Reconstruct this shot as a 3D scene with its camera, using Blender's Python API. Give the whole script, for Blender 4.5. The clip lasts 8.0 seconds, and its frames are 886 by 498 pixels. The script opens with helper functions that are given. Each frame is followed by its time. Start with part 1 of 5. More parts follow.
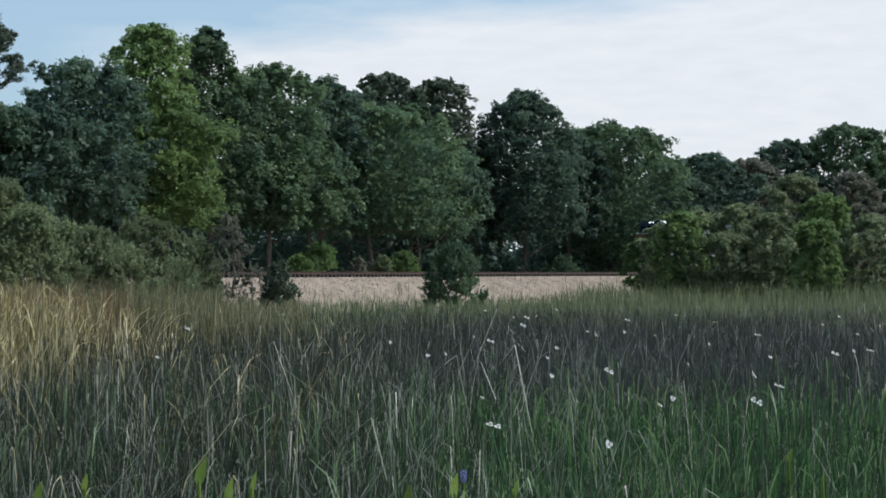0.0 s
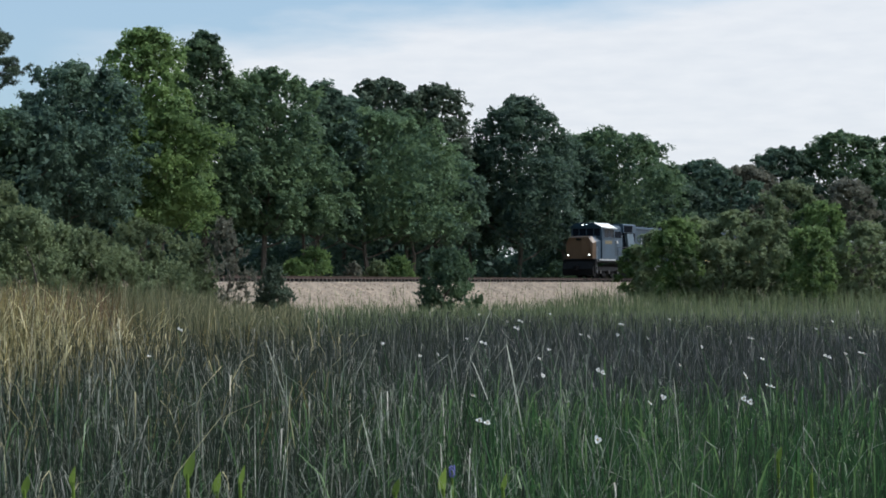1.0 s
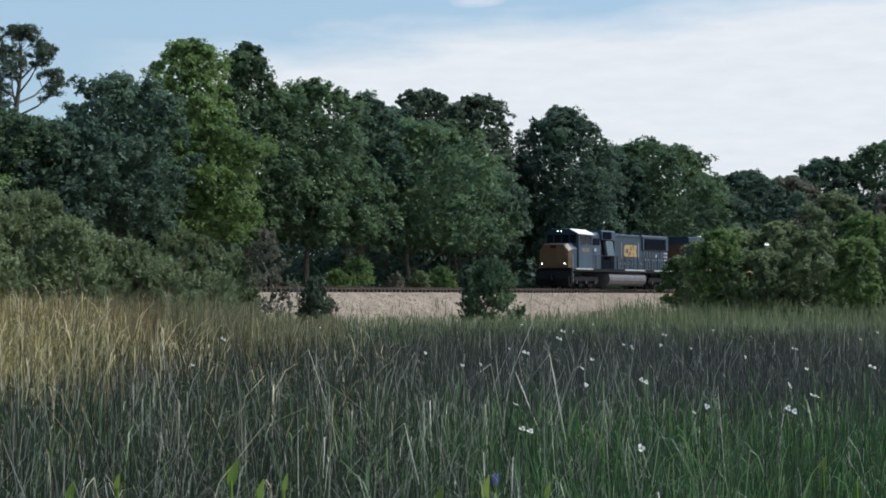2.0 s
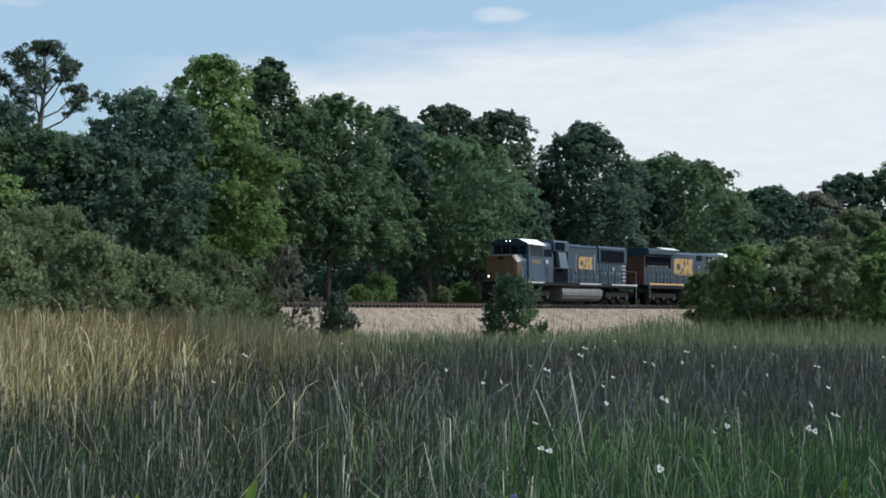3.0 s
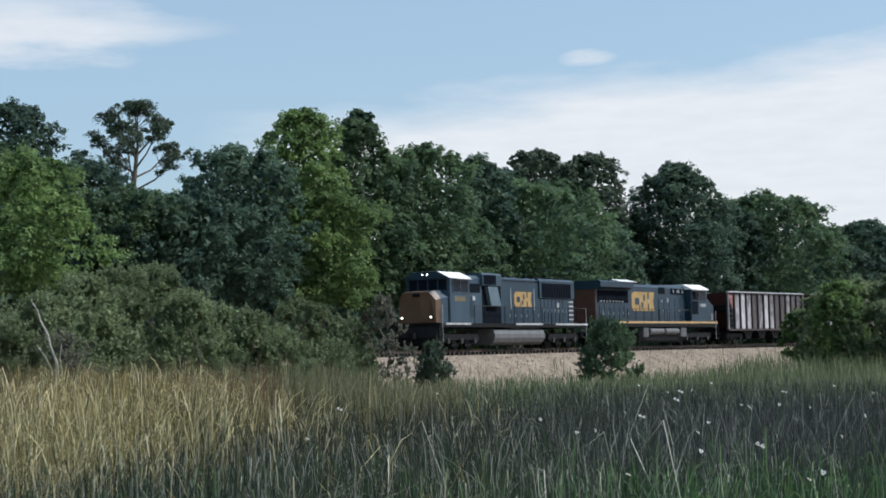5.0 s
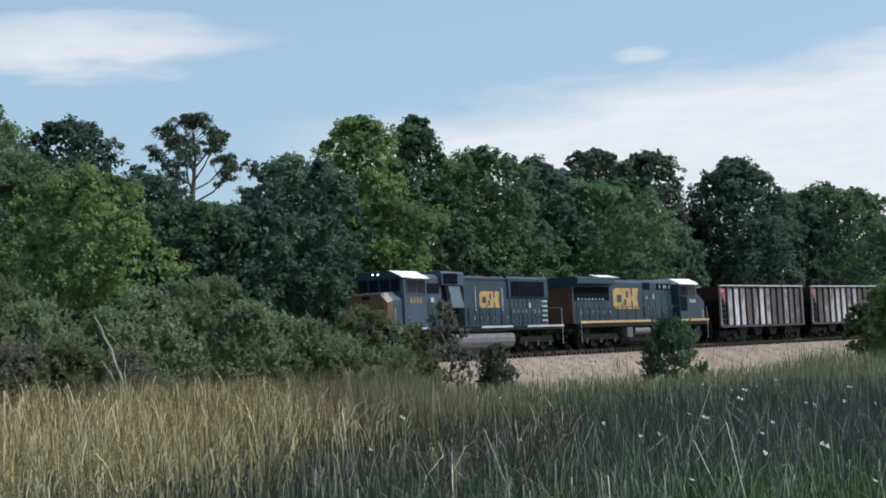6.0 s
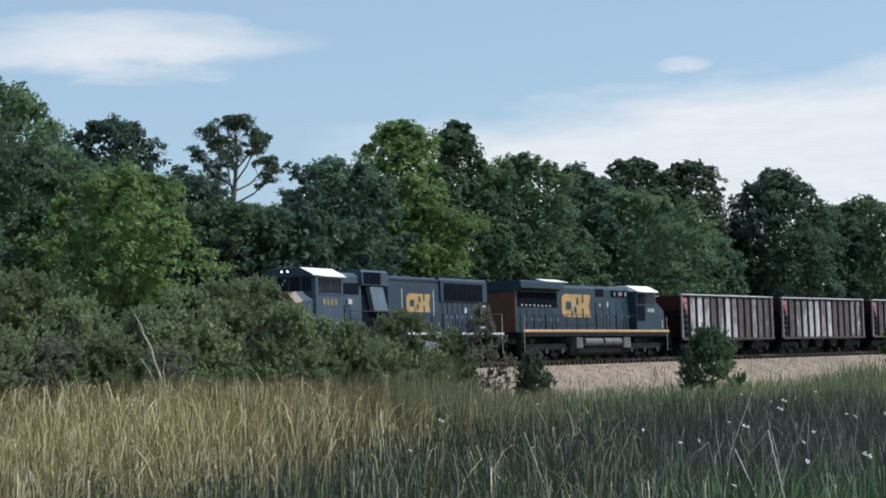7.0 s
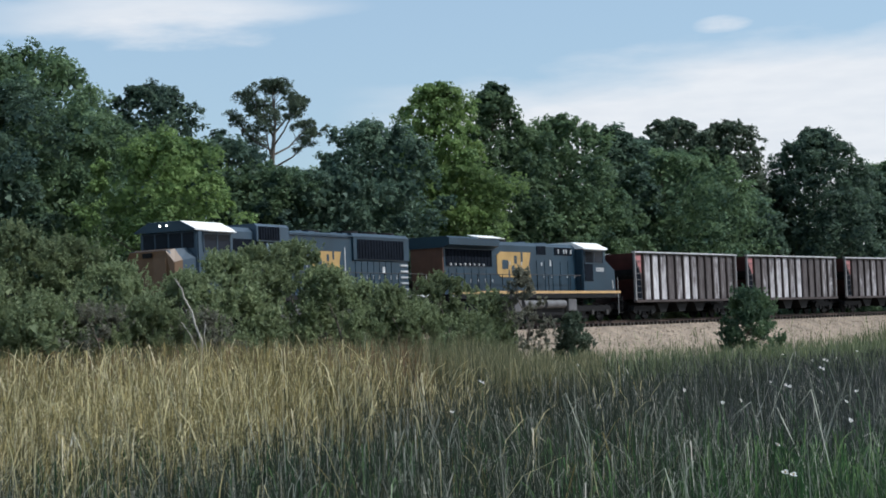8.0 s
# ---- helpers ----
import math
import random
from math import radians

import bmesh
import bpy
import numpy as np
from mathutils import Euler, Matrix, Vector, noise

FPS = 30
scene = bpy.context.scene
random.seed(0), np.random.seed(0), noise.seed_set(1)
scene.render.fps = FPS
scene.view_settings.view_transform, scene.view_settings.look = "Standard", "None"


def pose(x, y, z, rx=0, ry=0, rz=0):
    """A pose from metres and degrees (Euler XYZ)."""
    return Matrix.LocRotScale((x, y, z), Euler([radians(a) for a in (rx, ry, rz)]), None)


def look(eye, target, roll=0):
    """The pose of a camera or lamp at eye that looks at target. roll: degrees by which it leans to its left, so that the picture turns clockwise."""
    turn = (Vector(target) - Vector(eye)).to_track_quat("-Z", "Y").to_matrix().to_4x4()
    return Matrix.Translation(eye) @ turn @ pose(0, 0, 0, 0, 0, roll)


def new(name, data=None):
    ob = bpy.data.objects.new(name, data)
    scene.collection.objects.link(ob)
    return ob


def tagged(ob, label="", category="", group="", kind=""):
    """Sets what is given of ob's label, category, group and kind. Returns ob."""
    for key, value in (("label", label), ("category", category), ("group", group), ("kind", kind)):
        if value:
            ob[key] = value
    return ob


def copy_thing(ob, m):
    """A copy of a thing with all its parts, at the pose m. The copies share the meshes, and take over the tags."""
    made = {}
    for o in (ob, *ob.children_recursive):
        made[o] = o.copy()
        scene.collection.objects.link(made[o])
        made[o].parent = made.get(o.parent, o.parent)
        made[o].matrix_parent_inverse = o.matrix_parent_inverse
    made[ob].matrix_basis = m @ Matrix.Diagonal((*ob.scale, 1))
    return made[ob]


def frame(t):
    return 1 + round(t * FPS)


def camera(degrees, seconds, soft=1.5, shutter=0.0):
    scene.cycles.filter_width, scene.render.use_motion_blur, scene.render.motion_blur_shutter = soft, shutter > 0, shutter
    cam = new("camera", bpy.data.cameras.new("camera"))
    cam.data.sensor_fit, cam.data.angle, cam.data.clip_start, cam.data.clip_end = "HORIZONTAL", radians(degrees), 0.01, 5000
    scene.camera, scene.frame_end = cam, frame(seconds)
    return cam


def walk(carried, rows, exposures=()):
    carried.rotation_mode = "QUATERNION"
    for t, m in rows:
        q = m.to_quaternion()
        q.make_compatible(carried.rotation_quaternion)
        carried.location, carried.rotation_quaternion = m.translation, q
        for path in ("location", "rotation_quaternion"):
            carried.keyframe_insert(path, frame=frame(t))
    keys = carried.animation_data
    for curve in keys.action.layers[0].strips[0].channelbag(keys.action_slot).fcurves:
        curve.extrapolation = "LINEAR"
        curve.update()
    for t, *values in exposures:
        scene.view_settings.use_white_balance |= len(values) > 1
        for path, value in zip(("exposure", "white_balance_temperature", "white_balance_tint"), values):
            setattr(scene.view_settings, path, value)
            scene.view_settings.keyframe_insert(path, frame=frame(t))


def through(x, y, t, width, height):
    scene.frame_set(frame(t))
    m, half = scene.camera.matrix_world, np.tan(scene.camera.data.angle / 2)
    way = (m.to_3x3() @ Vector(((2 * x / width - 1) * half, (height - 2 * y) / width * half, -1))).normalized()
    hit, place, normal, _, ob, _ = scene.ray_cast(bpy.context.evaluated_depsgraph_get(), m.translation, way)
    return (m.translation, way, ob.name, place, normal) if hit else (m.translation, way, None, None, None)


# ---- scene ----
cam = camera(27.53, 8.0, soft=1.75)
walk(cam, [
    (0, pose(-0.045, 0.000, 1.894, 90.892, 0.275, -3.878)),
    (0.5, pose(-0.022, 0.004, 1.830, 91.312, 0.140, -4.200)),
    (1, pose(-0.019, 0.003, 1.845, 91.076, -0.001, -4.026)),
    (1.5, pose(-0.035, 0.002, 1.865, 90.908, 0.359, -3.209)),
    (2, pose(-0.023, 0.004, 1.831, 91.422, -0.073, -2.687)),
    (3.5, pose(-0.005, 0.001, 1.888, 91.926, 0.157, -1.590)),
    (4, pose(-0.039, -0.001, 1.926, 92.206, 0.557, -0.995)),
    (4.5, pose(0.000, -0.000, 1.900, 93.114, 0.730, 0.000)),
    (6, pose(0.062, -0.003, 1.946, 93.572, 3.147, 3.049)),
    (6.5, pose(0.035, -0.004, 1.982, 93.563, 2.884, 3.768)),
    (7, pose(0.018, -0.001, 1.911, 93.813, 1.953, 4.203)),
    (7.5, pose(0.007, -0.003, 1.948, 93.160, 1.745, 4.517)),
    (8, pose(0.001, -0.000, 1.905, 92.667, 2.324, 5.445)),
], exposures=[(0, 0.0, 6050, 10), (8, 0.0, 6050, 10)])

# ---- light ----
SUN = Vector((0.66, 0.05, 0.74)).normalized()
sun = new("sun", bpy.data.lights.new("sun", "SUN"))
sun.data.energy, sun.data.angle, sun.data.color = 4.2, radians(0.6), (1.0, 0.965, 0.91)
sun.matrix_world = look((0, 0, 60), Vector((0, 0, 60)) - SUN)


def node(tree, kind, **values):
    n = tree.nodes.new(kind)
    for k, v in values.items():
        if k in n.inputs:
            n.inputs[k].default_value = v
    return n


def math_node(tree, op, a, b=None, clamp=False):
    n = tree.nodes.new("ShaderNodeMath")
    n.operation, n.use_clamp = op, clamp
    for i, q in enumerate((a, b)):
        if q is None:
            continue
        if isinstance(q, (int, float)):
            n.inputs[i].default_value = q
        else:
            tree.links.new(q, n.inputs[i])
    return n.outputs[0]


def ramp(tree, fac, stops):
    n = tree.nodes.new("ShaderNodeValToRGB")
    while len(n.color_ramp.elements) < len(stops):
        n.color_ramp.elements.new(0.5)
    for e, (p, c) in zip(n.color_ramp.elements, stops):
        e.position, e.color = p, (*c, 1) if len(c) == 3 else c
    tree.links.new(fac, n.inputs[0])
    return n.outputs[0]


def mix_color(tree, fac, a, b, blend="MIX"):
    n = tree.nodes.new("ShaderNodeMix")
    n.data_type, n.blend_type = "RGBA", blend
    for i, q in ((0, fac), (6, a), (7, b)):
        if isinstance(q, (int, float)):
            n.inputs[i].default_value = q
        elif isinstance(q, tuple):
            n.inputs[i].default_value = (*q, 1)
        else:
            tree.links.new(q, n.inputs[i])
    return n.outputs[2]


def make_world():
    w = bpy.data.worlds.new("sky")
    scene.world, w.use_nodes = w, True
    t = w.node_tree
    t.nodes.clear()
    sky = t.nodes.new("ShaderNodeTexSky")
    sky.sky_type, sky.sun_disc = "NISHITA", False
    sky.sun_elevation = math.asin(SUN.z)
    sky.sun_rotation = math.atan2(SUN.x, SUN.y)
    sky.air_density, sky.dust_density, sky.ozone_density = 1.0, 1.2, 1.5
    # the sky's own light, raised to the strength of a bright noon
    hazy = mix_color(t, 0.38, mix_color(t, 1.0, sky.outputs[0], (0.95, 1.03, 1.08), "MULTIPLY"), (5.9, 7.4, 8.1))
    # cloud deck in the direction of the woods: a sheet with a sloping upper edge and wisps
    co = t.nodes.new("ShaderNodeTexCoord")
    sep = t.nodes.new("ShaderNodeSeparateXYZ")
    t.links.new(co.outputs["Generated"], sep.inputs[0])
    az = math_node(t, "ARCTAN2", sep.outputs[0], sep.outputs[1])
    el = math_node(t, "ARCSINE", sep.outputs[2])
    comb = t.nodes.new("ShaderNodeCombineXYZ")
    t.links.new(math_node(t, "MULTIPLY", az, 9.0), comb.inputs[0])
    t.links.new(math_node(t, "MULTIPLY", el, 38.0), comb.inputs[1])
    n1 = node(t, "ShaderNodeTexNoise", Scale=1.1, Detail=7.0, Roughness=0.55)
    t.links.new(comb.outputs[0], n1.inputs["Vector"])
    n2 = node(t, "ShaderNodeTexNoise", Scale=4.0, Detail=5.0, Roughness=0.5)
    t.links.new(comb.outputs[0], n2.inputs["Vector"])
    wob = math_node(t, "MULTIPLY", math_node(t, "SUBTRACT", n1.outputs[0], 0.5), 0.045)
    # edge height: rises towards the east
    edge = math_node(t, "ADD", math_node(t, "MULTIPLY", az, 0.10), 0.150)
    d = math_node(t, "SUBTRACT", math_node(t, "ADD", edge, wob), el)
    big = math_node(t, "MULTIPLY", d, 38.0, clamp=True)
    west = math_node(t, "MULTIPLY", math_node(t, "ADD", math_node(t, "ADD", az, 0.155), wob), 12.0, clamp=True)
    big = math_node(t, "MULTIPLY", big, west)
    # wisp in the west
    wa = math_node(t, "MULTIPLY", math_node(t, "ADD", az, 0.24), 8.5)
    we = math_node(t, "MULTIPLY", math_node(t, "SUBTRACT", math_node(t, "ADD", el, wob), 0.181), 54.0)
    r2 = math_node(t, "ADD", math_node(t, "POWER", math_node(t, "ABSOLUTE", wa), 2.0), math_node(t, "POWER", math_node(t, "ABSOLUTE", we), 2.0))
    wisp = math_node(t, "SUBTRACT", 1.0, r2, clamp=True)
    wisp = math_node(t, "MULTIPLY", math_node(t, "POWER", wisp, 1.35), math_node(t, "ADD", 0.3, math_node(t, "MULTIPLY", n1.outputs[0], 1.1)))
    # a small bright cloud over the sheet's edge
    sa = math_node(t, "MULTIPLY", math_node(t, "SUBTRACT", math_node(t, "ADD", az, math_node(t, "MULTIPLY", wob, 0.4)), 0.066), 58.0)
    se = math_node(t, "MULTIPLY", math_node(t, "SUBTRACT", math_node(t, "ADD", el, math_node(t, "MULTIPLY", wob, 0.25)), 0.162), 210.0)
    r3 = math_node(t, "ADD", math_node(t, "POWER", math_node(t, "ABSOLUTE", sa), 2.0), math_node(t, "POWER", math_node(t, "ABSOLUTE", se), 2.0))
    puff = math_node(t, "MULTIPLY", math_node(t, "SUBTRACT", 1.0, r3, clamp=True), math_node(t, "MULTIPLY", n2.outputs[0], 1.3), clamp=True)
    mask = math_node(t, "MAXIMUM", math_node(t, "MAXIMUM", math_node(t, "MULTIPLY", big, 0.9), wisp), puff)
    cloud = mix_color(t, math_node(t, "MULTIPLY", n2.outputs[0], 1.0), (7.1, 7.2, 7.3), (8.8, 8.6, 8.3))
    col = mix_color(t, mask, hazy, cloud)
    bg = t.nodes.new("ShaderNodeBackground")
    bg.inputs[1].default_value = 0.108
    t.links.new(col, bg.inputs[0])
    out = t.nodes.new("ShaderNodeOutputWorld")
    t.links.new(bg.outputs[0], out.inputs[0])


make_world()


# ---- materials ----
def material(name, base=(0.5, 0.5, 0.5), rough=0.6, metal=0.0, vary=0.25, scale=4.0, fine=40.0, bump=0.1, tint=None, space="Object"):
    """Base colour with broad stains and fine grain, and a little relief."""
    m = bpy.data.materials.new(name)
    m.use_nodes = True
    t = m.node_tree
    b = t.nodes["Principled BSDF"]
    co = t.nodes.new("ShaderNodeTexCoord")
    big = node(t, "ShaderNodeTexNoise", Scale=scale, Detail=5.0, Roughness=0.6)
    small = node(t, "ShaderNodeTexNoise", Scale=fine, Detail=3.0, Roughness=0.6)
    for n in (big, small):
        t.links.new(co.outputs[space], n.inputs["Vector"])
    dark = tuple(c * (1 - vary) for c in base)
    light = tuple(min(1, c * (1 + vary)) for c in base)
    c1 = ramp(t, big.outputs[0], [(0.3, dark), (0.7, tint or light)])
    f = math_node(t, "MULTIPLY", small.outputs[0], vary)
    c2 = mix_color(t, f, c1, dark)
    t.links.new(c2, b.inputs["Base Color"])
    b.inputs["Roughness"].default_value, b.inputs["Metallic"].default_value = rough, metal
    bp = node(t, "ShaderNodeBump", Strength=bump, Distance=0.03)
    t.links.new(small.outputs[0], bp.inputs["Height"])
    t.links.new(bp.outputs[0], b.inputs["Normal"])
    return m


def foliage(name, dark, light, through=0.3, rough=0.55, clump=0.35, dry=None, skew=0.0, gloss=0.15, patch=False):
    """Leaves: hue by island, by clump and by plant; part of the light passes through."""
    m = bpy.data.materials.new(name)
    m.use_nodes = True
    t = m.node_tree
    b = t.nodes["Principled BSDF"]
    geo = t.nodes.new("ShaderNodeNewGeometry")
    obj = t.nodes.new("ShaderNodeObjectInfo")
    co = t.nodes.new("ShaderNodeTexCoord")
    n = node(t, "ShaderNodeTexNoise", Scale=clump, Detail=3.0, Roughness=0.6)
    t.links.new(co.outputs["Object"], n.inputs["Vector"])
    f = math_node(t, "ADD", math_node(t, "MULTIPLY", geo.outputs["Random Per Island"], 0.16), math_node(t, "MULTIPLY", n.outputs[0], 0.84))
    # a high skew leaves most blades at the dark end, as if shaded
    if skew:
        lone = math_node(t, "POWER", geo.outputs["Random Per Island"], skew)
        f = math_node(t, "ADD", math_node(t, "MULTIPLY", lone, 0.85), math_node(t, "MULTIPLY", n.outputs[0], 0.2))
    # patch: a steeper ramp puts lit and shaded clumps into the leaf colour
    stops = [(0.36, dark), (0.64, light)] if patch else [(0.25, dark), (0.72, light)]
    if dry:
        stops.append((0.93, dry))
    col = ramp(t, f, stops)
    shade = math_node(t, "ADD", 0.82, math_node(t, "MULTIPLY", obj.outputs["Random"], 0.36))
    hsv = t.nodes.new("ShaderNodeHueSaturation")
    t.links.new(col, hsv.inputs["Color"])
    t.links.new(shade, hsv.inputs["Value"])
    t.links.new(hsv.outputs[0], b.inputs["Base Color"])
    b.inputs["Roughness"].default_value = rough
    b.inputs["Specular IOR Level"].default_value = gloss
    tr = t.nodes.new("ShaderNodeBsdfTranslucent")
    t.links.new(mix_color(t, 0.5, hsv.outputs[0], tuple(min(1, c * 1.3) for c in light)), tr.inputs[0])
    mx = t.nodes.new("ShaderNodeMixShader")
    mx.inputs[0].default_value = through
    t.links.new(b.outputs[0], mx.inputs[1])
    t.links.new(tr.outputs[0], mx.inputs[2])
    t.links.new(mx.outputs[0], t.nodes["Material Output"].inputs[0])
    return m


def panel_steel():
    """Worn hopper sheets: each its own mix of pale scoured and brown rusted steel, streaked downwards."""
    m = bpy.data.materials.new("worn_steel_panel")
    m.use_nodes = True
    t = m.node_tree
    s = t.nodes["Principled BSDF"]
    obj = t.nodes.new("ShaderNodeObjectInfo")
    co = t.nodes.new("ShaderNodeTexCoord")
    mp = node(t, "ShaderNodeMapping", Scale=(1.0, 1.0, 0.25))
    t.links.new(co.outputs["Object"], mp.inputs[0])
    broad = node(t, "ShaderNodeTexNoise", Scale=0.35, Detail=2.0)
    streak = node(t, "ShaderNodeTexNoise", Scale=5.0, Detail=4.0, Roughness=0.6)
    t.links.new(co.outputs["Object"], broad.inputs["Vector"])
    t.links.new(mp.outputs[0], streak.inputs["Vector"])
    f = math_node(t, "ADD", math_node(t, "MULTIPLY", obj.outputs["Random"], 0.45), math_node(t, "MULTIPLY", broad.outputs[0], 0.55))
    f = math_node(t, "ADD", f, math_node(t, "MULTIPLY", math_node(t, "SUBTRACT", streak.outputs[0], 0.5), 0.7))
    col = ramp(t, f, [(0.2, (0.042, 0.032, 0.033)), (0.45, (0.11, 0.098, 0.10)), (0.60, (0.34, 0.33, 0.345)), (0.80, (0.60, 0.60, 0.62))])
    t.links.new(col, s.inputs["Base Color"])
    s.inputs["Roughness"].default_value = 0.6
    return m


M = {}
M["ground"] = material("wet_soil", (0.06, 0.055, 0.035), 0.9, vary=0.5, scale=0.4, fine=6, bump=0.5)
M["ballast"] = material("pale_ballast", (0.25, 0.200, 0.150), 0.9, vary=0.45, scale=0.9, fine=7, bump=1.0)
M["stone"] = foliage("crushed_stone", (0.13, 0.105, 0.082), (0.39, 0.318, 0.245), through=0.0, rough=0.9, skew=1.0)
M["steel"] = material("rail_steel", (0.075, 0.048, 0.036), 0.6, 0.3, vary=0.4)
M["tie"] = material("creosoted_wood", (0.032, 0.026, 0.022), 0.85, vary=0.4)
M["bark"] = material("bark", (0.13, 0.11, 0.09), 0.9, vary=0.4, scale=1.5, fine=14, bump=0.6)
M["leaf"] = foliage("leaf_green", (0.040, 0.080, 0.062), (0.152, 0.224, 0.110), through=0.35, gloss=0.12, patch=True)
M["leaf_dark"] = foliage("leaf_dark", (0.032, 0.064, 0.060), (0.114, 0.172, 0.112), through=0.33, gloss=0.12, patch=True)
M["leaf_light"] = foliage("leaf_light", (0.064, 0.116, 0.050), (0.232, 0.335, 0.118), through=0.38, gloss=0.12, patch=True)
M["leaf_pine"] = foliage("leaf_pine", (0.046, 0.070, 0.054), (0.122, 0.162, 0.106), through=0.3, gloss=0.12)
M["leaf_shrub"] = foliage("leaf_shrub", (0.094, 0.130, 0.080), (0.250, 0.302, 0.156), through=0.35, clump=0.8, gloss=0.12)
M["leaf_grey"] = foliage("leaf_greyish", (0.095, 0.100, 0.086), (0.220, 0.220, 0.165), through=0.35, clump=0.8, gloss=0.12)
# near-black ends of rush, green and straw paint in the shade between stems
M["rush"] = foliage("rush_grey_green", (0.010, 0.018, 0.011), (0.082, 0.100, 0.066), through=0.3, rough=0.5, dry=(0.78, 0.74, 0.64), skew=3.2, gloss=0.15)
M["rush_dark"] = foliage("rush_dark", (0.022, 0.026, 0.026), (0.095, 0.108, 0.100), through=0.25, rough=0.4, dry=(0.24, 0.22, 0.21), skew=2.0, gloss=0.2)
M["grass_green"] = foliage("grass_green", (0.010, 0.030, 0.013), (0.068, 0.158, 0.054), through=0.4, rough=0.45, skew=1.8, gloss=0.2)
M["grass_short"] = foliage("grass_bank", (0.060, 0.086, 0.046), (0.205, 0.240, 0.120), through=0.3, rough=0.5, skew=1.4)
M["straw"] = foliage("straw_grass", (0.026, 0.032, 0.013), (0.57, 0.465, 0.20), through=0.35, rough=0.5, dry=(0.98, 0.90, 0.66), skew=2.0)
# cream of dry blades, raised to hold the brightness of sunlit strands
M["dry_straw"] = foliage("sunlit_dry_blade", (0.46, 0.38, 0.16), (0.95, 0.84, 0.50), through=0.3, rough=0.5)
# lit copy of the green grass: sunshine given by a brighter leaf colour
M["green_leaf"] = foliage("sunlit_green_leaf", (0.045, 0.105, 0.035), (0.20, 0.31, 0.115), through=0.4, rough=0.4, gloss=0.3)
M["sedge"] = foliage("brown_sedge_blade", (0.085, 0.055, 0.034), (0.23, 0.15, 0.085), through=0.25, rough=0.6)
M["weed"] = foliage("weed_olive", (0.060, 0.068, 0.038), (0.26, 0.255, 0.135), through=0.3, rough=0.5, dry=(0.52, 0.47, 0.29), skew=1.5)
M["reed"] = foliage("pale_reed", (0.14, 0.165, 0.12), (0.44, 0.45, 0.37), through=0.2, rough=0.4)
M["broad"] = foliage("broad_leaf", (0.10, 0.17, 0.03), (0.24, 0.33, 0.07), through=0.4, rough=0.35)
M["violet"] = material("violet_petal", (0.16, 0.15, 0.42), 0.6, vary=0.2)
M["petal"] = foliage("white_petal", (0.86, 0.86, 0.84), (0.92, 0.92, 0.9), through=0.5)
M["blue"] = material("blue_paint", (0.0105, 0.032, 0.053), 0.42, vary=0.3, scale=0.6, fine=8, bump=0.03)
M["grey_blue"] = material("grey_blue_paint", (0.034, 0.062, 0.092), 0.45, vary=0.25, scale=0.6, fine=8, bump=0.03)
M["pale_blue"] = material("faded_blue_paint", (0.105, 0.150, 0.185), 0.5, vary=0.25, scale=1.0, fine=8, bump=0.03)
M["yellow"] = material("yellow_paint", (0.130, 0.078, 0.042), 0.5, vary=0.25, scale=0.8, fine=8, bump=0.03)
M["rust_yellow"] = material("rusted_yellow_paint", (0.098, 0.047, 0.030), 0.6, vary=0.35, scale=1.2, fine=9, bump=0.04)
M["roof_white"] = material("white_roof_paint", (0.80, 0.80, 0.78), 0.5, vary=0.1)
M["black"] = material("black_iron", (0.011, 0.011, 0.012), 0.6, vary=0.4)
# near-black for grilles, and for plates that draw shade on cab, cabinet and hopper
M["grille_and_shade"] = material("grille_and_shade", (0.007, 0.010, 0.016), 0.85, vary=0.4)
M["glass"] = material("cab_glass", (0.010, 0.014, 0.022), 0.25, vary=0.2, bump=0.0)
for key, gloss in (("glass", 0.12), ("grille_and_shade", 0.05), ("black", 0.15)):
    M[key].node_tree.nodes["Principled BSDF"].inputs["Specular IOR Level"].default_value = gloss
M["hopper"] = material("weathered_brown_steel", (0.05, 0.036, 0.036), 0.65, vary=0.5, scale=0.7, fine=6, bump=0.1, tint=(0.085, 0.065, 0.062))
M["rib"] = material("pale_worn_steel", (0.27, 0.265, 0.275), 0.55, vary=0.5, scale=0.28, fine=3, bump=0.1, tint=(0.48, 0.475, 0.485))
M["pale"] = material("pale_worn_paint", (0.42, 0.43, 0.44), 0.55, vary=0.3, scale=2.0)
M["worn_grey"] = material("worn_grey_steel", (0.10, 0.10, 0.105), 0.6, vary=0.4, scale=1.0, fine=9)
M["emblem"] = material("emblem_yellow", (0.37, 0.24, 0.085), 0.5, vary=0.25, scale=1.2, fine=10, bump=0.03)
M["number"] = material("faded_number_paint", (0.19, 0.155, 0.08), 0.55, vary=0.25, scale=2.0)
M["truck_grey"] = material("grimy_truck_steel", (0.036, 0.034, 0.034), 0.7, vary=0.4, scale=2.0, fine=12)
M["stripe"] = material("faded_stripe", (0.48, 0.31, 0.14), 0.5, vary=0.25, scale=1.2, fine=10, bump=0.03)
M["bleached"] = material("bleached_wood", (0.40, 0.37, 0.33), 0.85, vary=0.4, scale=6.0, fine=40)
M["tank"] = material("grey_tank", (0.12, 0.12, 0.125), 0.55, vary=0.3, scale=2.0)
# lighter copy of the hopper red, for the corner's sunlit part
M["pink"] = material("sunlit_red", (0.36, 0.15, 0.15), 0.6, vary=0.3)
M["panel"] = panel_steel()
M["hopper_red"] = material("red_oxide", (0.070, 0.024, 0.028), 0.6, vary=0.4, scale=0.8)


